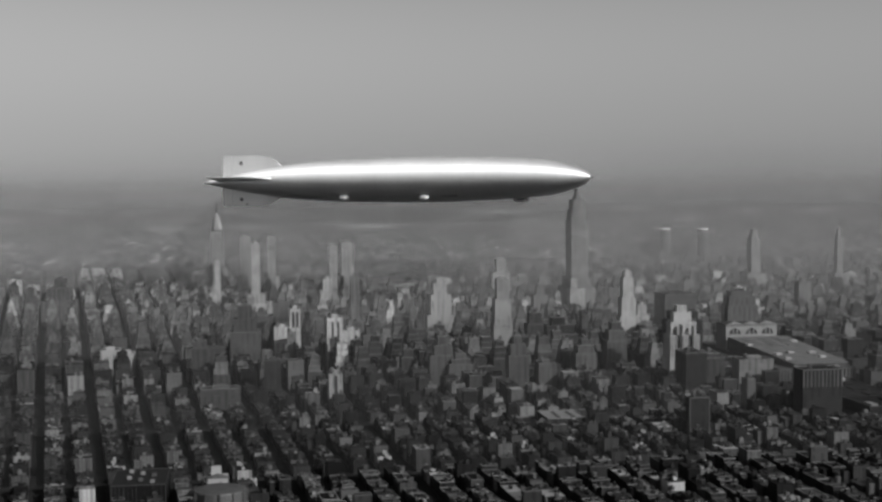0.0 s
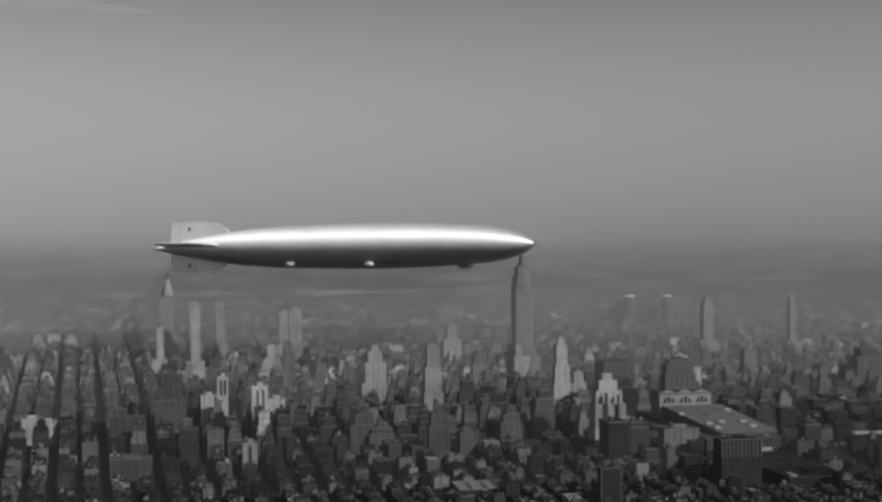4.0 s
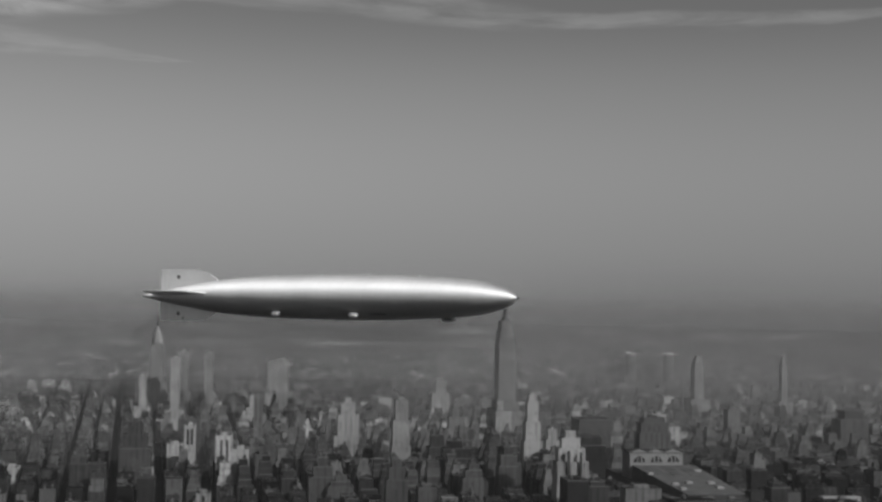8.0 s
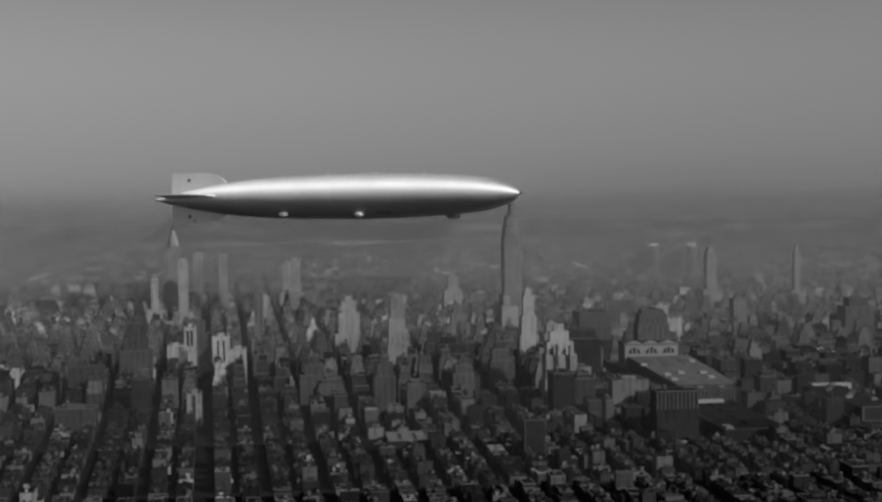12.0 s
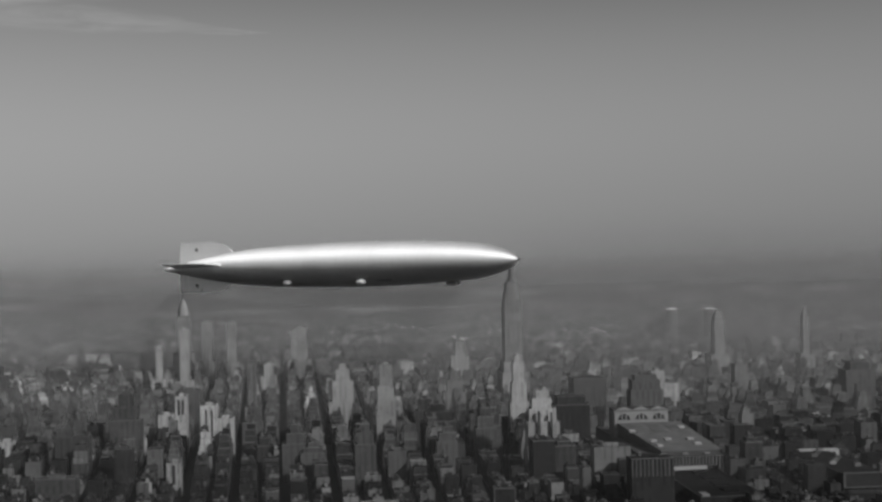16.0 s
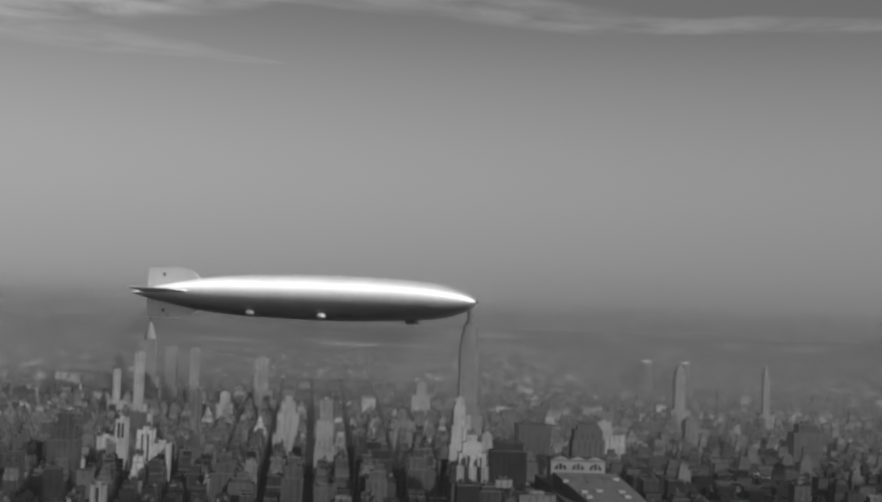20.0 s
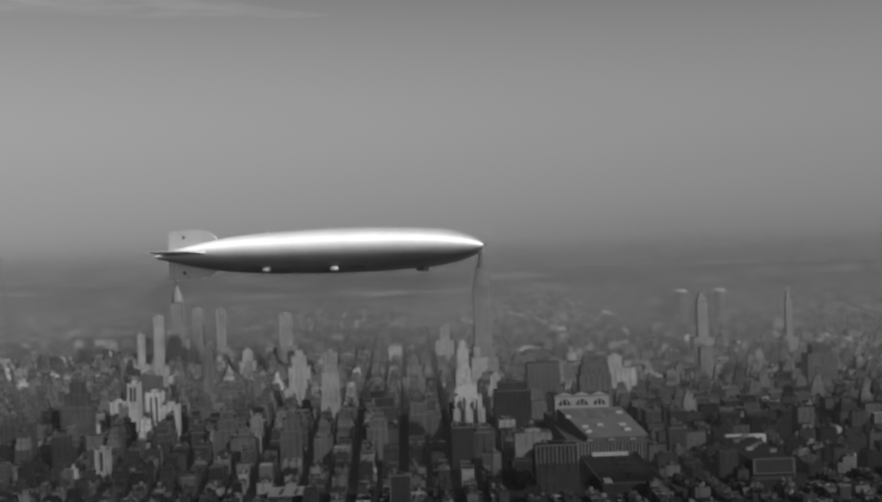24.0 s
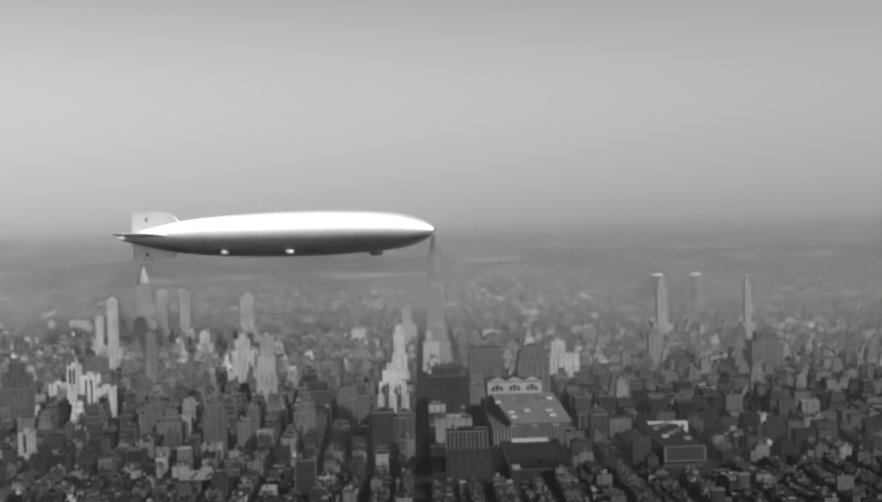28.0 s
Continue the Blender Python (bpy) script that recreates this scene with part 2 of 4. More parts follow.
def doped(name, tone, rough, metal, stretch=0.0):
    """Aluminium-doped fabric with faint seams round and along the hull; stretch draws its gloss out along the girders."""
    m, n, l, bsdf = material(name)
    tc = n.new("ShaderNodeTexCoord")
    p = n.new("ShaderNodeSeparateXYZ")
    l.new(tc.outputs["Object"], p.inputs[0])
    ring = mth(n, l, "LESS_THAN", mth(n, l, "FRACT", mth(n, l, "DIVIDE", p.outputs[0], 30.0)), 0.03)
    a = rough_noise(n, l, 0.012, 3, tc.outputs["Object"])
    b = rough_noise(n, l, 0.12, 3, tc.outputs["Object"])
    long = n.new("ShaderNodeMapping")
    long.inputs["Scale"].default_value = (0.006, 0.12, 0.12)
    l.new(tc.outputs["Object"], long.inputs["Vector"])
    run = rough_noise(n, l, 1.0, 4, long.outputs[0])
    f = mth(n, l, "ADD", mth(n, l, "MULTIPLY_ADD", a, 0.22, 0.78), mth(n, l, "MULTIPLY", b, 0.08))
    f = mth(n, l, "ADD", f, mth(n, l, "MULTIPLY", run, 0.14))
    f = mth(n, l, "MULTIPLY", f, mth(n, l, "MULTIPLY_ADD", ring, -0.08, 1.0))
    l.new(mth(n, l, "MULTIPLY", f, tone), bsdf.inputs["Base Color"])
    l.new(mth(n, l, "MULTIPLY_ADD", run, 0.16, rough - 0.08), bsdf.inputs["Roughness"])
    bsdf.inputs["Metallic"].default_value = metal
    if stretch:
        tan = n.new("ShaderNodeTangent")
        tan.direction_type, tan.axis = "RADIAL", "X"
        l.new(tan.outputs[0], bsdf.inputs["Tangent"])
        bsdf.inputs["Anisotropic"].default_value = stretch
        bsdf.inputs["Anisotropic Rotation"].default_value = 0.25
    return m


HULL = doped("aluminium_doped_fabric", 0.76, 0.76, 0.93, 0.85)
FIN = doped("aluminium_doped_fin_fabric", 0.92, 0.5, 0.1)
HATCH = surface("dark_recess", 0.04, 0.0, 0.5, 0.2, 0.4)
NACELLE = surface("white_nacelle", 0.95, 0.0, 0.5, 0.05, 0.4)


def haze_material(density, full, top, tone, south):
    """Flat sheet coloured grey to imitate haze: mostly clear, the rest diffuse. It thins out upwards from full to top,
    and along y between the two ends of south.
    """
    m, n, l, bsdf = material("grey_haze_sheet")
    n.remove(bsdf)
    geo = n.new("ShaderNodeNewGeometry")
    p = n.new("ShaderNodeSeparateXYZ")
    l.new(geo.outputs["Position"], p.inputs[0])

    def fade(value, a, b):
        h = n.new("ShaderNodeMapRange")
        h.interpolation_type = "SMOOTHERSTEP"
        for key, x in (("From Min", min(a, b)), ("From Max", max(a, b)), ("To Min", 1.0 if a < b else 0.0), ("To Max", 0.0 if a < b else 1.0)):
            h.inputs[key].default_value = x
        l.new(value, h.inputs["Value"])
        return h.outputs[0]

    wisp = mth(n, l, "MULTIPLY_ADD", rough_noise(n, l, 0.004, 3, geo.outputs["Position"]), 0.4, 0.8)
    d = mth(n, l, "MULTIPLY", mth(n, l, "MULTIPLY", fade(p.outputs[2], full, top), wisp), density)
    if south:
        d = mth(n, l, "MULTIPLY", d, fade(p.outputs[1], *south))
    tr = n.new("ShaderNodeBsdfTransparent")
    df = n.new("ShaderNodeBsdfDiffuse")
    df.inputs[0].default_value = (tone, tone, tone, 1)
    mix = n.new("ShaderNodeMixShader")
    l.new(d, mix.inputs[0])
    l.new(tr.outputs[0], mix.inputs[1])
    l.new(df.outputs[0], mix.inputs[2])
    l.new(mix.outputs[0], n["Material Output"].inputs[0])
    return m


# ---- mesh helpers ----
def mesh_of(name, verts, faces, mats, idx=None, smooth=False):
    me = bpy.data.meshes.new(name)
    me.from_pydata(verts, [], faces)
    for m in mats:
        me.materials.append(m)
    if idx:
        me.polygons.foreach_set("material_index", idx)
    if smooth:
        me.polygons.foreach_set("use_smooth", [True] * len(faces))
    me.update()
    return me


BOX_F = ((0, 1, 5, 4), (1, 2, 6, 5), (2, 3, 7, 6), (3, 0, 4, 7), (4, 5, 6, 7), (3, 2, 1, 0))


def box_into(v, f, x0, x1, y0, y1, z0, z1, taper=0.0):
    k = len(v)
    a, b = taper * (x1 - x0), taper * (y1 - y0)
    v += [(x0, y0, z0), (x1, y0, z0), (x1, y1, z0), (x0, y1, z0), (x0 + a, y0 + b, z1), (x1 - a, y0 + b, z1), (x1 - a, y1 - b, z1), (x0 + a, y1 - b, z1)]
    f += [tuple(i + k for i in q) for q in BOX_F]


def boxes(name, parent, mat, bs, label="", taper=0.0):
    """ONE mesh part made of boxes (x0, x1, y0, y1, z0, z1)."""
    v, f = [], []
    for b in bs:
        box_into(v, f, *b, taper)
    ob = new(name, mesh_of(name, v, f, [mat]))
    ob.parent = parent
    if label:
        ob["label"] = label
    return ob


def ring_mesh(name, profile, sides, mat, smooth=False, sx=1.0, sy=1.0):
    """A turned form about z from (radius, z) pairs."""
    v, f = [], []
    for r, z in profile:
        for i in range(sides):
            a = 2 * math.pi * (i + 0.5) / sides
            v.append((r * math.cos(a) * sx, r * math.sin(a) * sy, z))
    for k in range(len(profile) - 1):
        for i in range(sides):
            j = (i + 1) % sides
            f.append((k * sides + i, k * sides + j, (k + 1) * sides + j, (k + 1) * sides + i))
    f.append(tuple(reversed(range(sides))))
    f.append(tuple((len(profile) - 1) * sides + i for i in range(sides)))
    return mesh_of(name, v, f, [mat], smooth=smooth)


def parapet_boxes(x0, x1, y0, y1, z, w=0.6, h=0.8):
    return [(x0 - 0.1, x1 + 0.1, y0 - 0.1, y0 + w, z, z + h), (x0 - 0.1, x1 + 0.1, y1 - w, y1 + 0.1, z, z + h),
            (x0 - 0.1, x0 + w, y0 + w, y1 - w, z, z + h), (x1 - w, x1 + 0.1, y0 + w, y1 - w, z, z + h)]


TANK_BODY = ring_mesh("water_tank", [(2.4, 3.0), (2.5, 3.2), (2.3, 7.0), (2.4, 7.1)], 10, WOOD)
TANK_ROOF = ring_mesh("tank_roof", [(2.7, 7.1), (1.4, 8.2), (0.1, 8.9)], 10, IRON)
_v, _f = [], []
for _x in (-1.6, 1.6):
    for _y in (-1.6, 1.6):
        box_into(_v, _f, _x - 0.15, _x + 0.15, _y - 0.15, _y + 0.15, 0, 3.0)
TANK_STAND = mesh_of("tank_stand", _v, _f, [IRON])


def water_tank(parent, x, y, z, s=1.0):
    t = new("water_tank", TANK_BODY)
    t.parent, t.location, t.scale = parent, (x, y, z), (s, s, s * 0.8)
    for nm, me in (("tank_roof", TANK_ROOF), ("tank_stand", TANK_STAND)):
        o = new(nm, me)
        o.parent = t
    return t


def ground_z(x):
    """The land falls from the middle of the island to the river."""
    return -12.0 * min(1.0, max(0.0, (-150 - x) / 550))


def thing(name, label, category, group=""):
    return tagged(new(name), label, category, group)


# ---- the setting ----
def grid_sheet():
    xs = [-22000, -2050, -1990, -1900, -700, -560, -425, -290, -150, 0, 1500, 22000]
    v, f = [], []
    for x in xs:
        for y in (-22000, 22000):
            v.append((x, y, ground_z(x)))
    for i in range(len(xs) - 1):
        f.append((2 * i, 2 * i + 2, 2 * i + 3, 2 * i + 1))
    return mesh_of("ground", v, f, [ASPHALT])


tagged(new("ground", grid_sheet()), "dark asphalt street level of the city", "ground", kind="structure")

AVENUES = [-1880, -1606, -1332, -1058, -784, -510, -236, 75, 215, 355, 490, 690, 910, 1130, 1340, 1500, 1660, 1820, 1950]


def street_y(n, x=-850.0):
    """Middle of a cross street; those uptown spread a little towards the east."""
    y = 31 + (65.5 if n >= 34 else 74) * (n - 34)
    return y + max(0.0, y - 150) * 0.00018 * (x + 850)


# far land across the river, with its haze painted into colour and opacity
def backdrop():
    v, f = [], []
    n = 48
    for i in range(n + 1):
        a = radians(-42 + 84 * i / n)
        for z in (-30, 120, 200, 262, 300):
            v.append((-2690 + 4640 * math.cos(a), 330 + 4640 * math.sin(a), z))
    for i in range(n):
        for k in range(4):
            f.append((i * 5 + k, i * 5 + 5 + k, i * 5 + 6 + k, i * 5 + 1 + k))
    m, nn, l, bsdf = material("far_hazy_land")
    geo = nn.new("ShaderNodeNewGeometry")
    mp = nn.new("ShaderNodeMapping")
    mp.inputs["Scale"].default_value = (0.004, 0.004, 0.05)
    l.new(geo.outputs["Position"], mp.inputs["Vector"])
    a = nn.new("ShaderNodeTexNoise")
    a.inputs["Scale"].default_value, a.inputs["Detail"].default_value = 1.0, 6
    l.new(mp.outputs[0], a.inputs["Vector"])
    fine = nn.new("ShaderNodeTexNoise")
    fine.inputs["Scale"].default_value, fine.inputs["Detail"].default_value = 7.0, 5
    l.new(mp.outputs[0], fine.inputs["Vector"])
    both = mth(nn, l, "MULTIPLY_ADD", mth(nn, l, "SUBTRACT", fine.outputs[0], 0.5), 0.5, a.outputs[0])
    land = ramp_of(nn, l, both, [(0.0, 0.03), (0.42, 0.07), (0.58, 0.12), (0.68, 0.24), (1.0, 0.34)])
    # rows of small houses: fine specks, smaller the farther they lie
    p = nn.new("ShaderNodeSeparateXYZ")
    l.new(geo.outputs["Position"], p.inputs[0])
    away = mth(nn, l, "DIVIDE", 281.0, mth(nn, l, "MAXIMUM", mth(nn, l, "SUBTRACT", 300.0, p.outputs[2]), 20.0))
    grid = nn.new("ShaderNodeCombineXYZ")
    l.new(mth(nn, l, "MULTIPLY", mth(nn, l, "MULTIPLY", p.outputs[1], away), 0.085), grid.inputs[0])
    l.new(mth(nn, l, "MULTIPLY", away, 42.0), grid.inputs[1])
    speck = nn.new("ShaderNodeTexVoronoi")
    speck.inputs["Scale"].default_value = 1.0
    l.new(grid.outputs[0], speck.inputs["Vector"])
    tone_of = nn.new("ShaderNodeSeparateColor")
    l.new(speck.outputs["Color"], tone_of.inputs[0])
    house = ramp_of(nn, l, tone_of.outputs[0], [(0.0, 0.03), (0.5, 0.08), (0.8, 0.16), (0.93, 0.38), (1.0, 0.8)])
    # specks give way to plainer tones with height, distance haze put into the colour
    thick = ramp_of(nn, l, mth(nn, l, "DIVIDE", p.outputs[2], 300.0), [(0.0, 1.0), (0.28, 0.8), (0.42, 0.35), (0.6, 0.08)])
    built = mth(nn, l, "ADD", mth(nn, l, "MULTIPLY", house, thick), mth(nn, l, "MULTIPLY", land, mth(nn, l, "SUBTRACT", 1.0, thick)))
    # open fields: a long pale ground and two small ones, with uneven edges
    rag = mth(nn, l, "MULTIPLY", mth(nn, l, "SUBTRACT", fine.outputs[0], 0.5), 4.0)
    for y, z, w, h, pale in ((235, 126, 110, 9, 0.2), (40, 127, 120, 6, 0.1), (640, 128, 90, 7, 0.1), (-230, 172, 110, 7, 0.1)):
        dy = mth(nn, l, "DIVIDE", mth(nn, l, "SUBTRACT", p.outputs[1], float(y)), float(w))
        dz = mth(nn, l, "DIVIDE", mth(nn, l, "SUBTRACT", p.outputs[2], float(z)), float(h))
        r2 = mth(nn, l, "ADD", mth(nn, l, "ADD", mth(nn, l, "MULTIPLY", dy, dy), mth(nn, l, "MULTIPLY", dz, dz)), rag)
        field = mth(nn, l, "MINIMUM", mth(nn, l, "MAXIMUM", mth(nn, l, "SUBTRACT", 1.25, r2), 0.0), 1.0)
        built = mth(nn, l, "ADD", built, mth(nn, l, "MULTIPLY", field, pale))
    l.new(built, bsdf.inputs["Base Color"])
    bsdf.inputs["Roughness"].default_value = 1.0
    # opacity falls upwards, so painted haze blends the land into the sky
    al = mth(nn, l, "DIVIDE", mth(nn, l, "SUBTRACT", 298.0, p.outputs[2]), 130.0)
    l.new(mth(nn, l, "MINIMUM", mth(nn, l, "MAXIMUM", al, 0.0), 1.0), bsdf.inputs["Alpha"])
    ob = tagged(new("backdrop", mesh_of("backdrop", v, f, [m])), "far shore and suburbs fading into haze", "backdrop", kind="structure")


backdrop()

# haze imitated by upright grey sheets over the avenues, one after another, thicker towards the far river
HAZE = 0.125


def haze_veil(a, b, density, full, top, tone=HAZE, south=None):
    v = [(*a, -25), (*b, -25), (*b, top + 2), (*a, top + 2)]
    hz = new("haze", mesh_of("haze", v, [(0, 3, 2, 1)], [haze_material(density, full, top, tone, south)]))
    tagged(hz, "thin flat grey sheet imitating haze between the buildings", "haze", kind="structure")


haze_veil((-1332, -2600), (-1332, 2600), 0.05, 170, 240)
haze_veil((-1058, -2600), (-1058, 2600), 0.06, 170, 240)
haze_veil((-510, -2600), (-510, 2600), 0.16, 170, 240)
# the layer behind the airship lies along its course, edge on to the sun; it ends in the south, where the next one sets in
# its paler grey makes up for the grazing sun
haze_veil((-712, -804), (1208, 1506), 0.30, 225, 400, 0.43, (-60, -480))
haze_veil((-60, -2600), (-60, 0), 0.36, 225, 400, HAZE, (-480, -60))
# paler grey sheets, to brighten the imitated haze near the horizon
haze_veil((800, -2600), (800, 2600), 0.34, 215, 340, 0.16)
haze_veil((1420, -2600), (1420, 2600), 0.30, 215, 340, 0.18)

# ---- landmark buildings ----
TAKEN = []  # footprints that the ordinary lots keep clear of


def tower(name, label, tiers, mat="lime", roof="gravel", piers=0, tanks=0, group="tall buildings of midtown", keep=True, pier_mat=None, category="building"):
    """A building of stacked blocks: tiers of (x0, x1, y0, y1, top), from the street up."""
    b = thing(name, label, category, group)
    x0, x1, y0, y1, _ = tiers[0]
    if keep:
        TAKEN.append((x0 - 3, x1 + 3, y0 - 3, y1 + 3))
    g = ground_z((x0 + x1) / 2) - 6
    b.location = ((x0 + x1) / 2, (y0 + y1) / 2, g)
    ox, oy = b.location.x, b.location.y
    z = 0.0
    for k, (a0, a1, c0, c1, top) in enumerate(tiers):
        r = (a0 - ox, a1 - ox, c0 - oy, c1 - oy)
        t = top - g
        boxes("base_block" if k == 0 else "setback_tier", b, FAC[mat], [(*r, z, t)])
        if a1 - a0 > 6 and c1 - c0 > 6:
            boxes("parapet", b, COPING if mat != "white" else WHITE_STONE, parapet_boxes(*r, t))
            if k == len(tiers) - 1 or (tiers[k + 1][1] - tiers[k + 1][0]) < (a1 - a0) - 3:
                boxes("roof", b, ROOF[roof], [(r[0] + 0.6, r[1] - 0.6, r[2] + 0.6, r[3] - 0.6, t, t + 0.12)])
        if piers and c1 - c0 > 10:
            step = (c1 - c0) / piers
            for i in range(piers + 1):
                y = r[2] + i * step
                boxes("pier", b, pier_mat or FAC[mat], [(r[0] - 0.35, r[0], max(r[2], y - 0.5), min(r[3], y + 0.5), z, t - 0.3)])
        z = t
    a0, a1, c0, c1, top = tiers[-1]
    cx, cy = (a0 + a1) / 2 - ox, (c0 + c1) / 2 - oy
    w, d = (a1 - a0) * 0.2, (c1 - c0) * 0.2
    if w > 2 and d > 2 and roof != "pale":
        boxes("bulkhead", b, FAC[mat], [(cx - w, cx + w, cy - d, cy + d, z + 0.12, z + 4)])
    if roof == "pale":
        for i in range(6):
            boxes("skylight", b, DARK_GLASS, [(cx - 20 + 14 * (i % 3), cx - 14 + 14 * (i % 3), cy - 12 + 18 * (i // 3), cy - 8 + 18 * (i // 3), z + 0.12, z + 1.6)])
    for i in range(tanks):
        water_tank(b, cx + (a1 - a0) * (0.32 if i % 2 else -0.32), cy + (c1 - c0) * (0.3 - 0.6 * (i // 2)), z + 0.1, 1.2)
    return b


# the tallest tower, with its stepped crown and domed mast
esb = tower("skyscraper", "very tall grey limestone skyscraper with stepped crown and domed mast", [
    (-62, 62, -29, 29, 17), (-48, 52, -27, 27, 62), (-36, 38, -22, 22, 82), (-25, 25, -17.5, 17.5, 200), (-22, 22, -15, 15, 220), (-18, 18, -12, 12, 241)], "tower", "gravel", piers=6, category="skyscraper")
gz = esb.location.z
for nm, me, z in (("mast_base", ring_mesh("mast_base", [(9, 0), (8.5, 8), (7, 9)], 8, STONE), 241), ("mast", ring_mesh("mast", [(5.5, 0), (4.8, 26), (4.4, 28)], 12, STONE), 250), ("dome", ring_mesh("dome", [(4.6, 0), (4.0, 4), (2.4, 7), (0.8, 9)], 12, IRON), 278)):
    o = new(nm, me)
    o.parent, o.location = esb, (0, 0, z - gz)
for s in (-1, 1):
    boxes("mast_wing", esb, STONE, [(s * 6 - 1.2, s * 6 + 1.2, -2, 2, 250 - gz, 270 - gz)])

# tapering spire tower uptown
chr_t = tower("skyscraper", "slim pale brick skyscraper with tapering metal spire, faint in haze", [
    (670, 732, 716, 776, 42), (675, 725, 722, 770, 72), (684, 716, 730, 762, 163)], "tower", "gravel", piers=4, category="skyscraper")
gz = chr_t.location.z
for nm, me, z in (("crown", ring_mesh("crown", [(15, 0), (13.5, 10), (11, 20), (8, 29), (5, 37), (2.5, 43)], 8, surface("steel_crown", 0.24, 0, 0.2, 0.2, 0.6, 0.0)), 165), ("spire", ring_mesh("spire", [(2.5, 0), (1.2, 20), (0.3, 34)], 8, IRON), 206)):
    o = new(nm, me)
    o.parent, o.location = chr_t, (-1, 0, z - gz)

# the large hotel: a white pyramid of setbacks, its shaded light courts added as dark strips
hotel = tower("hotel", "massive white stepped hotel with dark strips for its shaded light courts", [
    (-872, -838, 47, 93, 30), (-868, -840, 48, 92, 62), (-864, -844, 52, 89, 80), (-861, -847, 58, 84, 94), (-858, -850, 64, 78, 103)], "white", "gravel", piers=0, category="hotel")
ox, oy, gz = hotel.location
# dark boxes on the front in place of the shade inside recessed courts
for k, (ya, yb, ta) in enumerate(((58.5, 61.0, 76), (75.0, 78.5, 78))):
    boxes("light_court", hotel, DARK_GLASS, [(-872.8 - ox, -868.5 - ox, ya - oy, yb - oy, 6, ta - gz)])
for k in range(12):
    y = 48.3 + k * 3.75
    boxes("pier", hotel, WHITE_STONE, [(-869.2 - ox, -868 - ox, y - oy, y + 1.3 - oy, 30 - gz, 62 - gz)])

# slim tower behind it
tower("office_tower", "slim pale office tower with stepped top", [
    (-585, -560, 50, 80, 60), (-583, -562, 53, 77, 90), (-581, -565, 56, 74, 122), (-579, -567, 59, 71, 132)], "white", "gravel", piers=5)

def block(nm, lb, mat, piers, *tiers):
    """A building of the west side or midtown, with a water tank where it is of middle height."""
    pale_piers = STONE if "white corner piers" in lb else None
    return tower(nm, lb, tiers, mat, "pale" if nm == "garage" else "gravel", piers, tanks=1 if 20 < tiers[-1][4] < 90 else 0, pier_mat=pale_piers)


def strips(b, x, spans, z0, z1):
    """Dark upright window strips on the street front of a pale building, each from y0 to y1."""
    ox, oy, oz = b.location
    for y0, y1 in spans:
        boxes("window_strip", b, DARK_GLASS, [(x - 0.5 - ox, x + 0.3 - ox, y0 - oy, y1 - oy, z0 - oz, z1 - oz)])


block("office_tower", "tall white-topped stepped garment tower", "white", 6, (-400, -367, 321, 368, 50), (-396, -369.6, 326, 362, 85), (-390.8, -373.6, 332, 356, 104), (-386.8, -377.6, 338, 350, 113))
block("office_tower", "tall pale slab tower with flat top", "cream", 4, (-610, -580.3, 262, 292, 55), (-606.7, -583.6, 264, 290, 95), (-602.1, -584.9, 266, 286, 126))
block("office_tower", "narrow light tower with bright side", "lime", 3, (-440, -416.9, 482, 508, 50), (-434.7, -420.2, 488, 503, 122))
block("office_tower", "slender tall pale tower standing alone", "white", 4, (-40, -0.4, 630, 690, 45), (-33.4, -5.7, 640, 674, 62), (-26.8, -9.6, 648, 665, 162))
block("office_tower", "pale tower with dark top, hazy", "white", 4, (585, 619, 445, 480, 52), (591, 613, 452, 473, 126))
block("office_tower", "broad pale tower with light band, hazy", "white", 4, (396, 434, 419, 464, 66), (404, 428, 428, 456, 140))
block("office_tower", "tall twin-like tower, hazy", "white", 4, (575, 608, 657, 697, 55), (581.6, 601.4, 663, 688, 152))
block("office_tower", "tall slab tower in haze", "white", 4, (535, 568, 597, 632, 57), (543.6, 563.4, 604, 624, 150))
block("office_tower", "thin light tower in haze", "white", 3, (180, 203.1, 722, 752, 50), (185.3, 196.5, 729, 743, 115))
block("office_tower", "pale building with an arched light top", "white", 3, (465, 491.4, 45, 88, 60), (469.6, 486.8, 54, 78, 92))
strips(block("office_building", "white slab building with vertical dark strips", "white", 0, (-545, -515.3, 592, 609, 81)), -545, ((595, 598.5), (601.5, 605)), 52, 76)
block("office_building", "low white annex block beside slab", "white", 0, (-560, -540.2, 610, 634, 54))
block("office_building", "white stepped front block", "lime", 3, (-590, -572.2, 598, 618, 30), (-587.4, -573.5, 601, 614, 47))
strips(block("office_building", "white slab with two dark vertical strips", "white", 0, (-658, -630, 533, 557, 77)), -658, ((538.5, 541.5), (547, 550)), 30, 71)
block("office_building", "white lower wing of a slab", "white", 0, (-656, -632, 508, 532.9, 57))
strips(block("loft_building", "pale loft with dark middle strip", "cream", 0, (-925, -905.2, 554, 572, 32)), -925, ((561, 565),), 4, 29)
block("loft_building", "white loft with sloping top", "white", 0, (-600, -576.9, 868, 896, 30))
block("loft_building", "white loft with dark arch", "white", 2, (-610, -588.9, 845, 867, 26))
block("office_building", "grey stepped pair of lofts", "buff", 4, (-735, -711.9, 707, 755, 46), (-730.4, -715.2, 733, 753, 56))
block("warehouse", "broad plain grey warehouse", "buff", 0, (-935, -911.9, 686, 737, 18))
block("loft_building", "plain dark brick loft block", "brick", 3, (-830, -810.2, 631, 654, 39))
block("office_tower", "stepped grey brick office tower", "buff", 4, (-600, -567, 655, 702, 52), (-594.7, -569.6, 661, 697, 72), (-589.4, -572.3, 668, 690, 92))
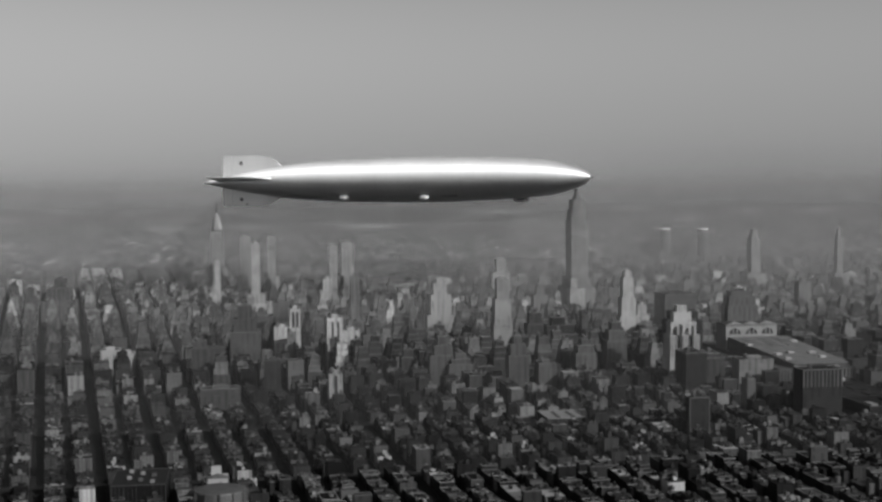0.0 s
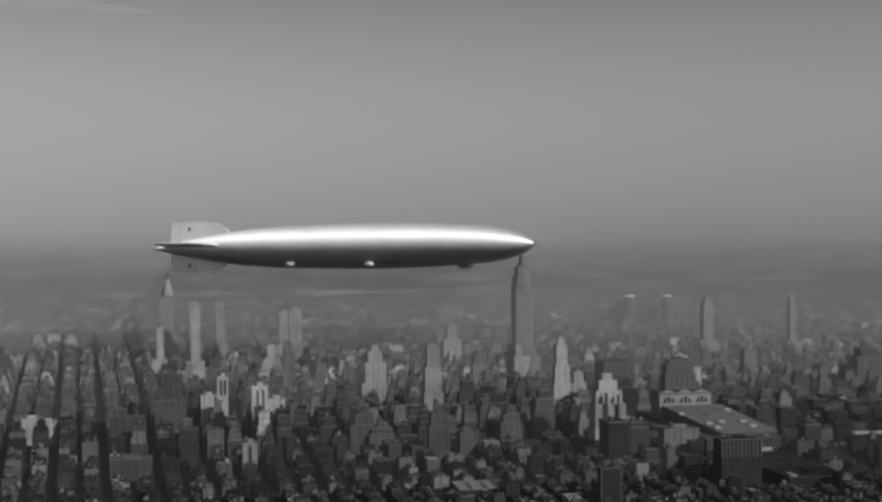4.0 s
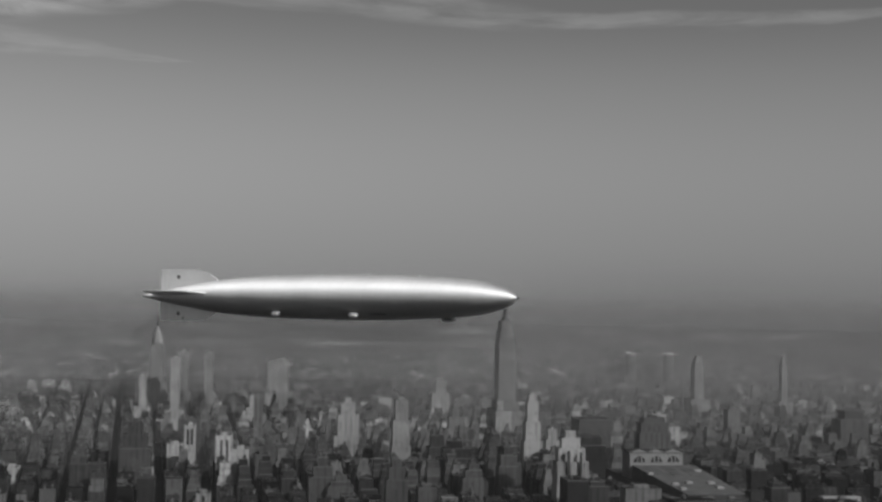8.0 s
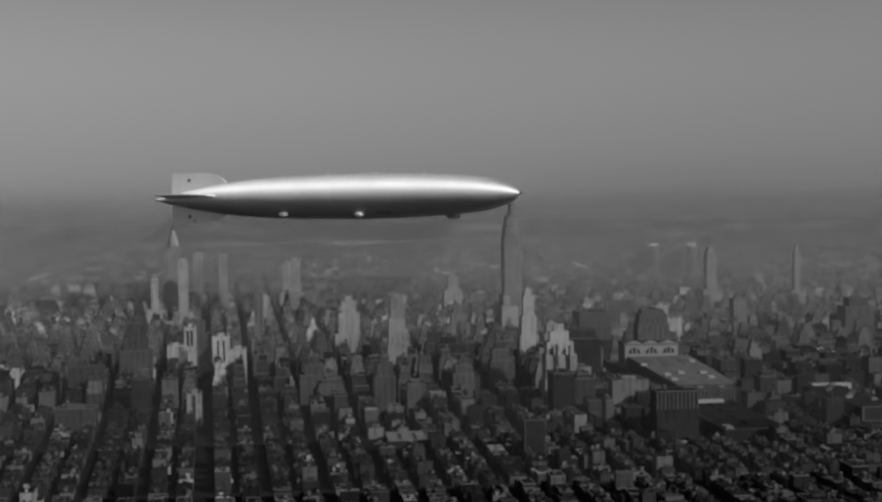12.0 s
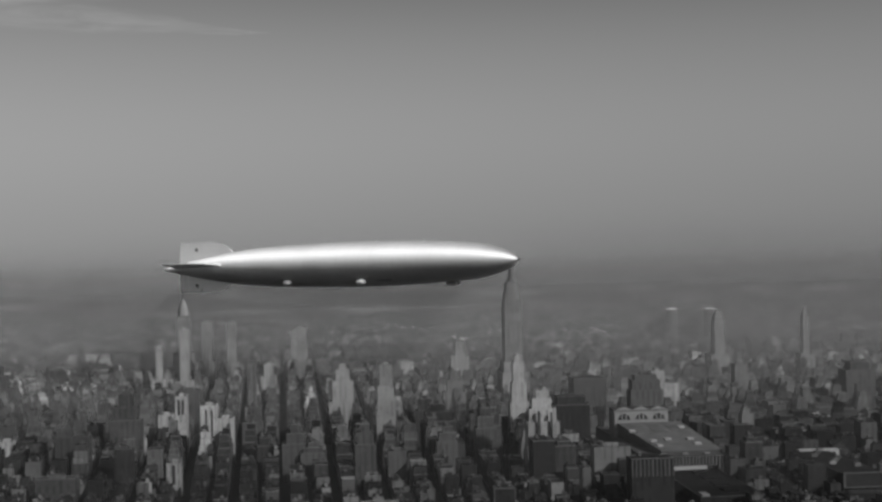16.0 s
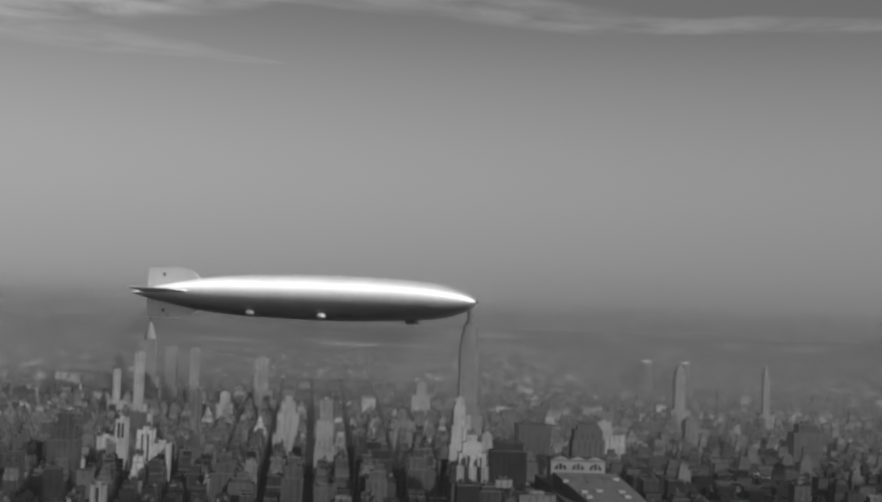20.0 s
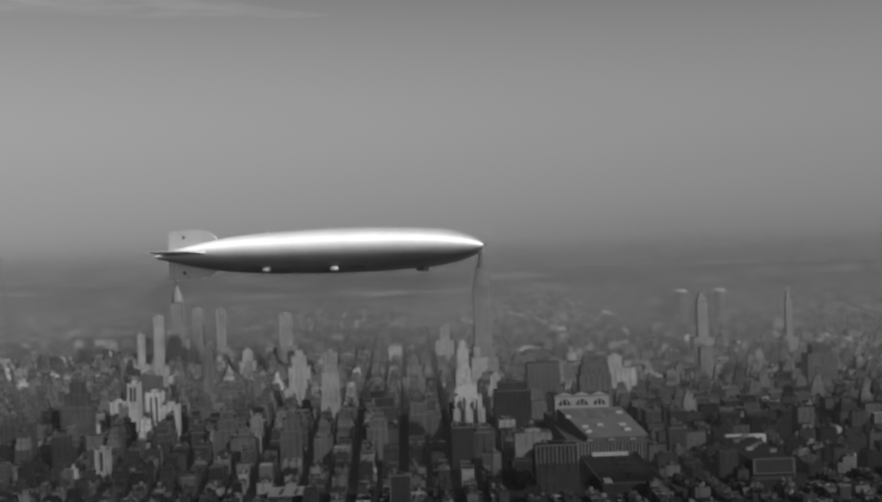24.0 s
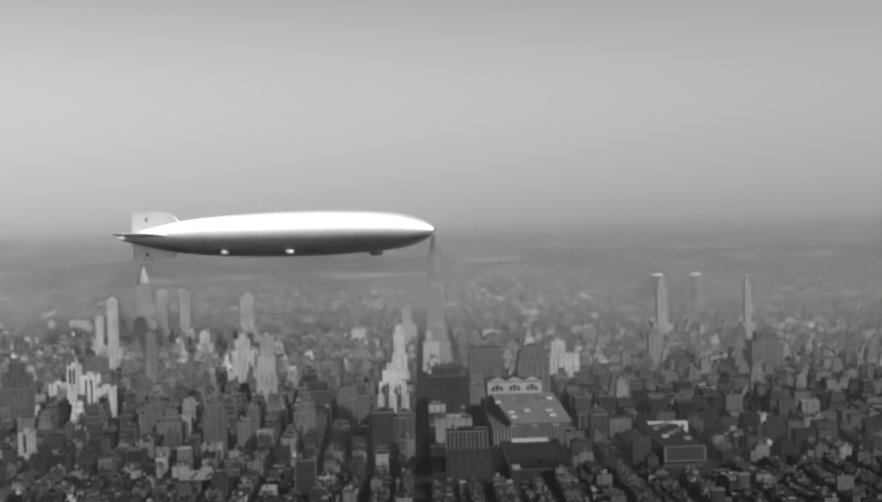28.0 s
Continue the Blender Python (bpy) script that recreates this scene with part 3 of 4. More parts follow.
block("office_tower", "broad stepped hazy tower", "buff", 5, (40, 79.6, 1010, 1078, 50), (45.3, 74.3, 1020, 1066, 76), (50.6, 69, 1030, 1052, 94))
block("hotel", "wide grey brick hotel block", "buff", 0, (-515, -480, -183, -129, 66), (-513, -482, -179, -132, 82), (-511, -486, -174, -137, 90))
block("department_store", "broad dark department store block", "buff", 0, (-410, -350, -109, -53, 78))
block("office_building", "white stepped office group", "white", 4, (-355, -331.9, -252, -199, 60), (-351.7, -335.2, -227, -202, 82))
block("office_building", "massive grey block with rounded shoulders", "buff", 4, (-320, -280.4, -625, -570, 70), (-314.7, -285.7, -615, -580, 86))
block("loft_building", "small white-fronted loft building", "lime", 2, (-650, -633.5, -293, -273, 38), (-648.7, -636.8, -287, -275, 46))
block("loft_building", "stepped garment loft with pale piers", "buff", 6, (-770, -742.3, 124, 154, 44), (-767.4, -744.9, 127, 151, 60), (-763.4, -747.6, 132, 146, 71))
block("loft_building", "broad brown loft beside the station", "brick", 0, (-650, -617, -35, 21, 60), (-646, -621, -29, 15, 73))
ribbed = block("loft_building", "tall dark loft with light piers round its top storeys", "soot", 0, (-1108, -1078, -49, 2, 45))
for k in range(11):
    y = -49 + 4.95 * k - ribbed.location.y
    boxes("pier", ribbed, GREY_STONE, [(-1108.5 - ribbed.location.x, -1108 - ribbed.location.x, y, y + 1.5, 24 - ribbed.location.z, 44 - ribbed.location.z)])
block("loft_building", "dark loft with white corner piers", "soot", 1, (-1190, -1174, 152, 176, 30))
block("loft_building", "garment loft with diagonal bright setbacks", "buff", 4, (-850, -823.6, 367, 402, 28), (-847.4, -826.2, 371, 398, 35), (-843.4, -828.9, 376, 391, 42))
block("loft_building", "pale-edged stepped garment loft", "buff", 5, (-722, -699.6, 111, 136, 42), (-719.4, -702.2, 114, 133, 58), (-715.4, -706.2, 117, 129, 67))
block("loft_building", "grey loft with stepped pale flank", "buff", 4, (-818, -791.6, 184, 214, 34), (-815.4, -794.2, 186, 210, 45), (-811.4, -798.2, 190, 204, 53))
block("loft_building", "large stepped grey garment loft", "brick", 6, (-672, -644.3, 172, 228, 44), (-668, -647.6, 177, 221, 58), (-664.1, -650.9, 191, 213, 70))
block("office_tower", "light-topped stepped tower behind the lofts", "lime", 4, (-295, -265.3, 123, 165, 50), (-290.4, -269.3, 129, 157, 72), (-286.4, -273.2, 137, 151, 86))
block("office_building", "narrow white office building", "white", 3, (-475, -453.2, -4, 20, 50), (-471.7, -455.9, 0, 16, 67))
block("loft_building", "mid-grey loft with two pale roof huts", "lime", 0, (-925, -898.6, -37, 12, 34))
block("loft_building", "narrow loft with pale party wall", "buff", 0, (-1050, -1030, 40, 51, 27))
block("loft_building", "square grey loft with gravel roof", "buff", 4, (-888, -860.3, 259, 284, 32))
block("office_building", "light square-topped office building", "lime", 3, (-172, -146, -434, -408, 76))
block("loft_building", "pale-roofed grey loft south of the station", "brick", 4, (-900, -874.9, -224, -200, 30), (-894.7, -878.9, -220, -204, 36))
block("office_building", "bulky stepped grey office building", "buff", 5, (-345, -315.3, 585, 641, 50), (-340.4, -319.3, 593, 631, 72))
block("loft_building", "stepped loft with light crown", "buff", 4, (-842, -816.9, 394, 427, 40), (-839.4, -819.6, 395, 421, 54), (-835.4, -823.5, 401, 415, 66))
block("loft_building", "lower stepped grey brick loft", "brick", 3, (-808, -784.2, 441, 463, 34), (-805.4, -788.2, 445, 460, 45))
block("loft_building", "stepped loft with pale band", "buff", 4, (-900, -876.2, 300, 328, 44), (-896.7, -878.9, 303, 325, 60), (-893.4, -882.8, 308, 320, 71))
block("office_tower", "rounded pale tower in haze", "white", 3, (165, 191.4, 488, 520, 50), (169.6, 186.8, 495, 513, 75))
block("loft_building", "dark loft with stepped crown", "brick", 4, (-560, -533.6, 199, 228, 48), (-556, -537.6, 203, 224, 67))
block("garage", "low garage with broad pale roof", "brick", 0, (-1112, -1055, 278, 324, -3))
block("loft_building", "broad brick loft before the hotel", "brick", 0, (-945, -905, 40, 68, 40), (-941, -909, 45, 64, 46))
block("loft_building", "dark brick loft with flat roof", "soot", 0, (-950, -905, 68, 97, 48))
block("loft_building", "stepped grey garment loft building", "buff", 5, (-610, -580.3, 468, 499, 44), (-605.4, -583.6, 470, 493, 56), (-600.8, -586.9, 471, 486, 66))
block("office_tower", "tall pale campanile-shaped office tower in haze", "tower", 3, (345, 395, -556, -509, 56), (354, 382, -545, -521, 138), (358, 378, -542, -524, 150), (361, 375, -538, -528, 158))
block("office_tower", "slim office tower with pointed top, hazy", "tower", 3, (285, 320, -735, -701, 56), (295, 311, -725, -711, 140), (298, 308, -722, -714, 156), (301, 305, -720, -716, 166))


# ---- railway station: low stone block, tall waiting hall with three arched windows ----
def railway_station():
    st = thing("railway_station", "huge low granite railway station with arched waiting hall", "station")
    x0, x1, y0, y1 = -872, -530, -184, -66
    TAKEN.append((x0 - 48, x1 + 4, y0 - 8, y1 + 14))
    g = -18.0
    st.location = ((x0 + x1) / 2, (y0 + y1) / 2, g)
    ox, oy = st.location.x, st.location.y

    def bx(name, mat, lst, **k):
        return boxes(name, st, mat, [(a - ox, b - ox, c - oy, d - oy, e - g, f - g) for a, b, c, d, e, f in lst], **k)

    bx("podium", SLATE, [(x0, x1, y0, y1, g, 10)])
    bx("roof", SLATE, [(x0 + 2, x1 - 2, y0 + 2, y1 - 2, 10, 10.2)])
    bx("parapet", SLATE, [(x0 - 0.5, x0 + 1.5, y0, y1, 10, 12.2), (x0 + 1.5, x1, y0, y0 + 1.5, 10, 11.6), (x0 + 1.5, x1, y1 - 1.5, y1, 10, 11.6)])
    for i in range(25):
        y = y0 + 3 + i * (y1 - y0 - 6) / 24
        o = new("column", COLUMN)
        o.parent, o.location = st, (x0 - 1.6 - ox, y - oy, 0)
    # the long concourse, whose roof falls from the waiting hall to the avenue
    def fall(x):
        return 31.0 - 15.0 * (-655 - x) / 207

    def wedge(name, mat, lift, inset, low):
        v = []
        for x, ya, yb in ((-655 - inset, -174, -76), (-862 + inset, -180, -94)):
            for y in (ya + inset, yb - inset):
                for z in ((low if low is not None else fall(x)), fall(x) + lift):
                    v.append((x - ox, y - oy, z - g))
        o = new(name, mesh_of(name, v, [(0, 1, 3, 2), (4, 6, 7, 5), (0, 4, 5, 1), (2, 3, 7, 6), (1, 5, 7, 3), (0, 2, 6, 4)], [mat]))
        o.parent = st

    wedge("concourse", SLATE, 0.0, 0.0, 10.2)
    wedge("concourse_roof", PALE_SLATE, 0.25, 1.0, None)
    for i in range(3):
        for j in range(3):
            v, f = [], []
            n = 8
            cy, cx = -98 - 27 * i, -682 - 22 * j
            for k in range(n + 1):
                a = math.pi * k / n
                for e in (-1, 1):
                    v.append((cx + e * 8.5 - ox, cy + 10 * math.cos(a) - oy, fall(cx + e * 8.5) + 0.2 - g + 1.6 * math.sin(a)))
            for k in range(n):
                f.append((2 * k, 2 * k + 1, 2 * k + 3, 2 * k + 2))
            f += [tuple(2 * k for k in range(n + 1)), tuple(2 * k + 1 for k in reversed(range(n + 1)))]
            o = new("concourse_vault", mesh_of("concourse_vault", v, f, [PALE_SLATE]))
            o.parent = st
    for x, y, w in ((-794, -99, 9), (-826, -100, 8), (-785, -122, 9), (-788, -154, 10), (-820, -156, 9), (-703, -163, 9), (-722, -84, 8)):
        bx("skylight", WHITE_STONE, [(x - 5, x + 5, y - w / 2, y + w / 2, fall(x) - 1, fall(x) + 2.6)])
    for i in range(3):
        bx("entrance_block", STONE, [(x0 + 2, x0 + 9, -100 - i * 30, -92 - i * 30, 10.2, 14)])
    # waiting hall
    hx0, hx1, hy0, hy1 = -655, -612, -156, -72
    bx("waiting_hall", HALL_STONE, [(hx0, hx1, hy0, hy1, 10.2, 49)])
    bx("hall_cornice", STONE, [(hx0 - 1.2, hx1 + 1.2, hy0 - 1.2, hy1 + 1.2, 49, 51)])
    v, f = [], []
    for x in (hx0 - 1, (hx0 + hx1) / 2, hx1 + 1):
        z = 51 if x != (hx0 + hx1) / 2 else 53
        for y in (hy0 - 1, hy1 + 1):
            v.append((x - ox, y - oy, z - g))
    f = [(0, 2, 3, 1), (2, 4, 5, 3), (0, 4, 2), (1, 3, 5), (0, 1, 5, 4)]
    o = new("hall_roof", mesh_of("hall_roof", v, f, [ROOF["gravel"]]))
    o.parent = st
    for i in range(3):
        c = hy1 - 15 - i * 27
        # low gable over each arch
        v = [(x - ox, c + d - oy, z - g) for x in (hx0 - 2, hx0 + 6) for d, z in ((-13, 50.8), (0, 55.5), (13, 50.8))]
        o = new("hall_gable", mesh_of("hall_gable", v, [(0, 1, 2), (3, 5, 4), (0, 3, 4, 1), (1, 4, 5, 2), (0, 2, 5, 3)], [HALL_STONE]))
        o.parent = st
        v, f = [], []
        n = 14
        for k in range(n + 1):
            a = math.pi * k / n
            for x in (hx0 - 0.6, hx0 + 0.4):
                v.append((x - ox, c + 9.4 * math.cos(a) - oy, 35.5 - g + 9.4 * math.sin(a)))
        for k in range(n):
            f.append((2 * k, 2 * k + 1, 2 * k + 3, 2 * k + 2))
        f += [tuple(2 * k for k in range(n + 1)), tuple(2 * k + 1 for k in reversed(range(n + 1)))]
        w = new("arched_window", mesh_of("arched_window", v, f, [DARK_GLASS]))
        w.parent = st
        for s in (-3.2, 3.2):
            o = boxes("mullion", w, WHITE_STONE, [(hx0 - 1.2 - ox, hx0 - 0.6 - ox, c + s - 0.5 - oy, c + s + 0.5 - oy, 35.5 - g, 44 - g)])


BLACK_TAR = surface("fresh_black_tar", 0.006, 0.0, 0.1, 0.5)
STONE_DIM = surface("sooty_granite", 0.035, 0.1, 0.1, 0.4)
SLATE = surface("weathered_slate", 0.05, 0.25, 0.06, 0.5)
PALE_SLATE = surface("sun_bleached_slate", 0.08, 0.1, 0.05, 0.7)
HALL_STONE = surface("pale_granite", 0.17, 0, 0.08, 0.4)
COLUMN = ring_mesh("column", [(1.6, 0), (1.4, 1), (1.1, 26), (1.6, 27), (1.6, 28)], 8, STONE)
railway_station()


# ---- post office: low, dark roofed block with pale copings ----
def post_office():
    po = thing("post_office", "broad low post office with dark roof and pale coping", "building")
    x0, x1, y0, y1 = -1130, -922, -152, -74
    TAKEN.append((x0 - 4, x1 + 4, y0 - 4, y1 + 4))
    g = -18.0
    po.location = ((x0 + x1) / 2, (y0 + y1) / 2, g)
    ox, oy = po.location.x, po.location.y

    def bx(name, mat, lst):
        return boxes(name, po, mat, [(a - ox, b - ox, c - oy, d - oy, e - g, f - g) for a, b, c, d, e, f in lst])

    bx("body", FAC["soot"], [(x0, x1, y0, y1, g, 1)])
    bx("roof", BLACK_TAR, [(x0 + 1, x1 - 1, y0 + 1, y1 - 1, 1, 1.2)])
    bx("coping", STONE_DIM, parapet_boxes(x0, x1, y0, y1, 1, 1.2, 1.0))
    bx("front_attic", WHITE_STONE, [(x1 - 10, x1 - 4, y0 + 14, y1 - 16, 1.2, 5.5)])
    bx("attic_wing", STONE_DIM, [(x1 - 10, x1 - 4, y0, y0 + 14, 1.2, 5.2)])
    bx("corner_block", STONE, [(x0 + 2, x0 + 22, y1 - 12, y1 - 3, 1.2, 4)])
    for i in range(4):
        bx("skylight", BLACK_TAR, [(x0 + 30 + 44 * i, x0 + 54 + 44 * i, -130, -112, 1.2, 3.4)])


post_office()


# ---- printing works with a framed pale wall, and its low sheds ----
def framed_works():
    w = thing("factory_building", "low factory with framed pale end wall and white roof row", "factory")
    TAKEN.append((-1135, -858, -338, -262))
    g = -18.0
    w.location = (-970, -298, g)
    bx = lambda name, mat, lst: boxes(name, w, mat, [(a + 970, b + 970, c + 298, d + 298, e - g, f - g) for a, b, c, d, e, f in lst])
    bx("body", FAC["brick"], [(-1072, -880, -320, -268, g, 13)])
    bx("end_wall", ROOF["gravel"], [(-1074, -1072, -317, -271, -3, 13)])
    bx("wall_frame", GREY_STONE, [(-1075, -1072, -320, -317, -4, 14.5), (-1075, -1072, -271, -268, -4, 14.5), (-1075, -1072, -317, -271, 13, 14.5), (-1075, -1072, -317, -271, -4.5, -3)])
    bx("roof", ROOF["tar"], [(-1071, -881, -319, -269, 13, 13.2)])
    bx("roof_row", WHITE_STONE, [(-886, -872, -336, -281, g, 15)])
    for i in range(7):
        bx("roof_hut", ROOF["pale"], [(-890 - 22 * i, -884 - 22 * i, -300 + 12 * (i % 3 - 1), -292 + 12 * (i % 3 - 1), 13.2, 17)])
        if i < 6:
            bx("window", DARK_GLASS, [(-886.6, -885.9, -331 + i * 9, -326 + i * 9, 6, 12)])


framed_works()


# ---- gas holder by the river ----
def gas_holder():
    t = thing("gas_holder", "round iron gas holder with pale flat top", "gas tank")
    TAKEN.append((-1540, -1480, 680, 735))
    t.location = (-1495, 702, -13)
    for nm, me in (("drum", ring_mesh("drum", [(22, -4), (22, 32), (21.6, 33)], 40, surface("grey_sheet_iron", 0.05, 0, 0.1, 0.4, 0.6))), ("crown", ring_mesh("crown", [(21.8, 33), (15, 34.4), (2, 35)], 40, ROOF["pale"]))):
        o = new(nm, me)
        o.parent = t
    for i in range(12):
        a = 2 * math.pi * i / 12
        boxes("guide_post", t, IRON, [(23 * math.cos(a) - 0.4, 23 * math.cos(a) + 0.4, 23 * math.sin(a) - 0.4, 23 * math.sin(a) + 0.4, -4, 34)])


gas_holder()


# ---- tall gas holders across the city, their crowns catching the sun ----
for gx, gy in ((1780, -780), (1738, -902)):
    far_tank = thing("gas_holder", "tall far gas holder with bright crown, in haze", "gas tank")
    far_tank.location = (gx, gy, 0)
    for nm, me in (("drum", ring_mesh("drum", [(18.5, -2), (18.5, 104), (18, 105)], 32, surface("hazy_sheet_iron", 0.10, 0, 0.1, 0.4))), ("crown", ring_mesh("crown", [(19, 105), (19, 108), (13, 111), (3, 112)], 32, surface("aluminium_paint", 0.9, 0, 0.2, 0.1, 0.5)))):
        o = new(nm, me)
        o.parent = far_tank


# ---- works beside the gas holder: a white house with a gabled top, a ribbed shed ----
def gas_works():
    h = thing("works_house", "white works house with a small gabled roof", "building")
    TAKEN.append((-1446, -1410, 690, 722))
    h.location = (-1428, 705, -14)
    boxes("wall_block", h, WHITE_STONE, [(-10, 10, -9, 9, -2, 30)])
    boxes("stair_house", h, WHITE_STONE, [(-2, 8, -3, 6, 30, 38)])
    o = new("roof", mesh_of("roof", [(-10.5, -9.5, 30.1), (-10.5, 0, 33), (-10.5, 9.5, 30.1), (-2.2, -9.5, 30.1), (-2.2, 0, 33), (-2.2, 9.5, 30.1)], [(0, 3, 4, 1), (1, 4, 5, 2), (0, 1, 2), (3, 5, 4), (0, 2, 5, 3)], [ROOF["pale"]]))
    o.parent = h
    for k in range(4):
        boxes("window", h, DARK_GLASS, [(-10.3, -9.9, -7 + 4 * k, -5 + 4 * k, 14, 24)])
    w = thing("works_shed", "dark brick works shed with upright ribs", "building")
    TAKEN.append((-1420, -1340, 748, 806))
    w.location = (-1380, 777, -14)
    boxes("wall_block", w, FAC["soot"], [(-34, 34, -25, 25, -2, 21)])
    boxes("roof", w, ROOF["tar"], [(-33.5, 33.5, -24.5, 24.5, 21, 21.2)])
    boxes("parapet", w, STONE_DIM, parapet_boxes(-34, 34, -25, 25, 21))
    for k in range(14):
        boxes("rib", w, FAC["brick"], [(-34.8, -34, -24.5 + 3.7 * k, -23.6 + 3.7 * k, -2, 20.5)])
    for k in range(6):
        boxes("roof_hut", w, ROOF["pale"], [(-26 + 9 * k, -22 + 9 * k, -14 + 11 * (k % 3), -10 + 11 * (k % 3), 21.2, 24)])


gas_works()


# ---- small rotunda with a pale dome ----
def rotunda():
    r = thing("rotunda", "small white round building with a dome", "building")
    TAKEN.append((-1000, -970, -432, -402))
    r.location = (-985, -417, -13)
    for nm, me, z in (("drum", ring_mesh("drum", [(11, -3), (11, 10), (11.6, 11)], 24, WHITE_STONE), 0), ("dome", ring_mesh("dome", [(10.5, 11), (9.5, 14), (6.5, 17), (2, 18.6), (0.5, 19)], 24, ROOF["pale"], True), 0)):
        o = new(nm, me)
        o.parent, o.location = r, (0, 0, z)
    for i in range(10):
        a = 2 * math.pi * i / 10
        boxes("window", r, DARK_GLASS, [(11.1 * math.cos(a) - 1, 11.1 * math.cos(a) + 1, 11.1 * math.sin(a) - 1, 11.1 * math.sin(a) + 1, 3, 8)])


rotunda()


# ---- airship ----
def airship():
    nose, tail = Vector((-110, -1.3, 287)), Vector((532, 770.4, 282))
    length = (tail - nose).length
    ship = thing("airship", "long silver rigid airship with white tail fins, flying level", "airship")
    axis = math.atan2(tail.y - nose.y, tail.x - nose.x)
    ship.matrix_world = Matrix.Translation(nose) @ Matrix.Rotation(axis, 4, "Z") @ Matrix.Rotation(math.asin((nose.z - tail.z) / length), 4, "Y")
    # radius along the axis, from the nose
    prof = [(0.0, 0.5), (0.004, 7), (0.014, 15), (0.034, 24), (0.08, 36.5), (0.14, 43), (0.205, 47), (0.30, 51), (0.40, 52.5), (0.52, 51.5), (0.62, 49.5), (0.70, 45), (0.758, 40), (0.82, 32), (0.883, 22.5), (0.93, 15), (0.97, 7), (1.0, 1.0)]
    px, pr = [p[0] for p in prof], [0.92 * p[1] for p in prof]

    def radius(s):
        """Smooth curve through the profile."""
        k = max(0, min(len(px) - 2, sum(1 for q in px if q <= s) - 1))
        h = px[k + 1] - px[k]
        u = (s - px[k]) / h

        def slope(i):
            if i == 0:
                return (pr[1] - pr[0]) / (px[1] - px[0])
            if i == len(px) - 1:
                return (pr[-1] - pr[-2]) / (px[-1] - px[-2])
            return (pr[i + 1] - pr[i - 1]) / (px[i + 1] - px[i - 1])
        m0, m1 = slope(k) * h, slope(k + 1) * h
        return max(0.3, (2 * u ** 3 - 3 * u ** 2 + 1) * pr[k] + (u ** 3 - 2 * u ** 2 + u) * m0 + (-2 * u ** 3 + 3 * u ** 2) * pr[k + 1] + (u ** 3 - u ** 2) * m1)

    wide = 1.12
    sides, steps = 36, 90
    v, f = [], []
    for i in range(steps + 1):
        s = (i / steps) ** 1.5 if i < 30 else (30 / steps) ** 1.5 + (1 - (30 / steps) ** 1.5) * (i - 30) / (steps - 30)
        r = radius(s)
        for j in range(sides):
            a = 2 * math.pi * j / sides
            v.append((s * length, wide * r * math.cos(a), r * math.sin(a)))
            # each gore sinks a little between its girders
            b = 2 * math.pi * (j + 0.5) / sides
            v.append((s * length, wide * r * 0.988 * math.cos(b), r * 0.988 * math.sin(b)))
    n2 = 2 * sides
    for i in range(steps):
        for j in range(n2):
            k = (j + 1) % n2
            f.append((i * n2 + j, (i + 1) * n2 + j, (i + 1) * n2 + k, i * n2 + k))
    f.append(tuple(range(n2)))
    f.append(tuple(steps * n2 + j for j in reversed(range(n2))))
    hull = new("hull", mesh_of("hull", v, f, [HULL], smooth=True))
    hull.parent = ship

    # fins: outline along the axis (s) and out from it (metres), with a rounded leading edge
    def fin(name, turn, span, label):
        out = [(0.752, 24), (0.766, 0.58 * span), (0.782, 0.76 * span), (0.802, 0.9 * span), (0.825, 0.97 * span), (0.85, span), (0.912, span), (0.912, 12)]
        rud = [(0.914, 10), (0.914, span), (0.938, span), (0.940, 0.9 * span), (0.941, 16), (0.936, 8)]
        for nm, pts, t0 in ((name, out, 1.7 if turn % 180 == 0 else 2.6), ("rudder" if turn % 180 == 0 else "elevator", rud, 1.3)):
            w, q = [], []
            n = len(pts)
            for side in (-1, 1):
                for s, r in pts:
                    thick = t0 * (1.25 - 0.75 * r / span)
                    w.append((s * length, side * thick, r))
            q.append(tuple(range(n)))
            q.append(tuple(reversed(range(n, 2 * n))))
            for i in range(n):
                j = (i + 1) % n
                q.append((i, i + n, j + n, j))
            o = new(nm, mesh_of(nm, w, q, [FIN]))
            o.parent = ship if nm == name else host
            if nm == name:
                host = o
                o.rotation_euler = (radians(turn), 0, 0)
                tagged(o, label)
        # a small round painted mark on both faces
        for side in (-1, 1):
            me = ring_mesh("fin_mark", [(4.5, -0.1), (4.5, 0.1)], 20, HATCH)
            o = new("fin_mark", me)
            o.parent = host
            o.location, o.rotation_euler = (0.885 * length, side * 1.25, 0.72 * span), (radians(90), 0, 0)
    fin("upper_fin", 0, 62, "white upper tail fin")
    fin("lower_fin", 180, 55, "white lower tail fin")
    fin("port_fin", 93, 66, "flat side tail fin")
    fin("starboard_fin", -79, 66, "flat side tail fin")

    # engine cars on struts, two a side
    car = ring_mesh("engine_car", [(1.5, -12), (4.6, -9), (5.4, -2), (5.0, 6), (3.0, 11), (0.8, 13)], 16, NACELLE, True)
    for s in (0.36, 0.565):
        for side in (-1, 1):
            r = radius(s)
            o = new("engine_car", car)
            o.parent = ship
            y, z = side * (wide * r * 0.62 + 10), -r * 0.78
            o.location, o.rotation_euler = (s * length, y, z), (0, radians(90), 0)
            for dx in (-5, 5):
                c = boxes("strut", ship, IRON, [(s * length + dx - 0.4, s * length + dx + 0.4, min(y - side * 10, y - side * 2), max(y - side * 10, y - side * 2), z + 3, z + 4)])
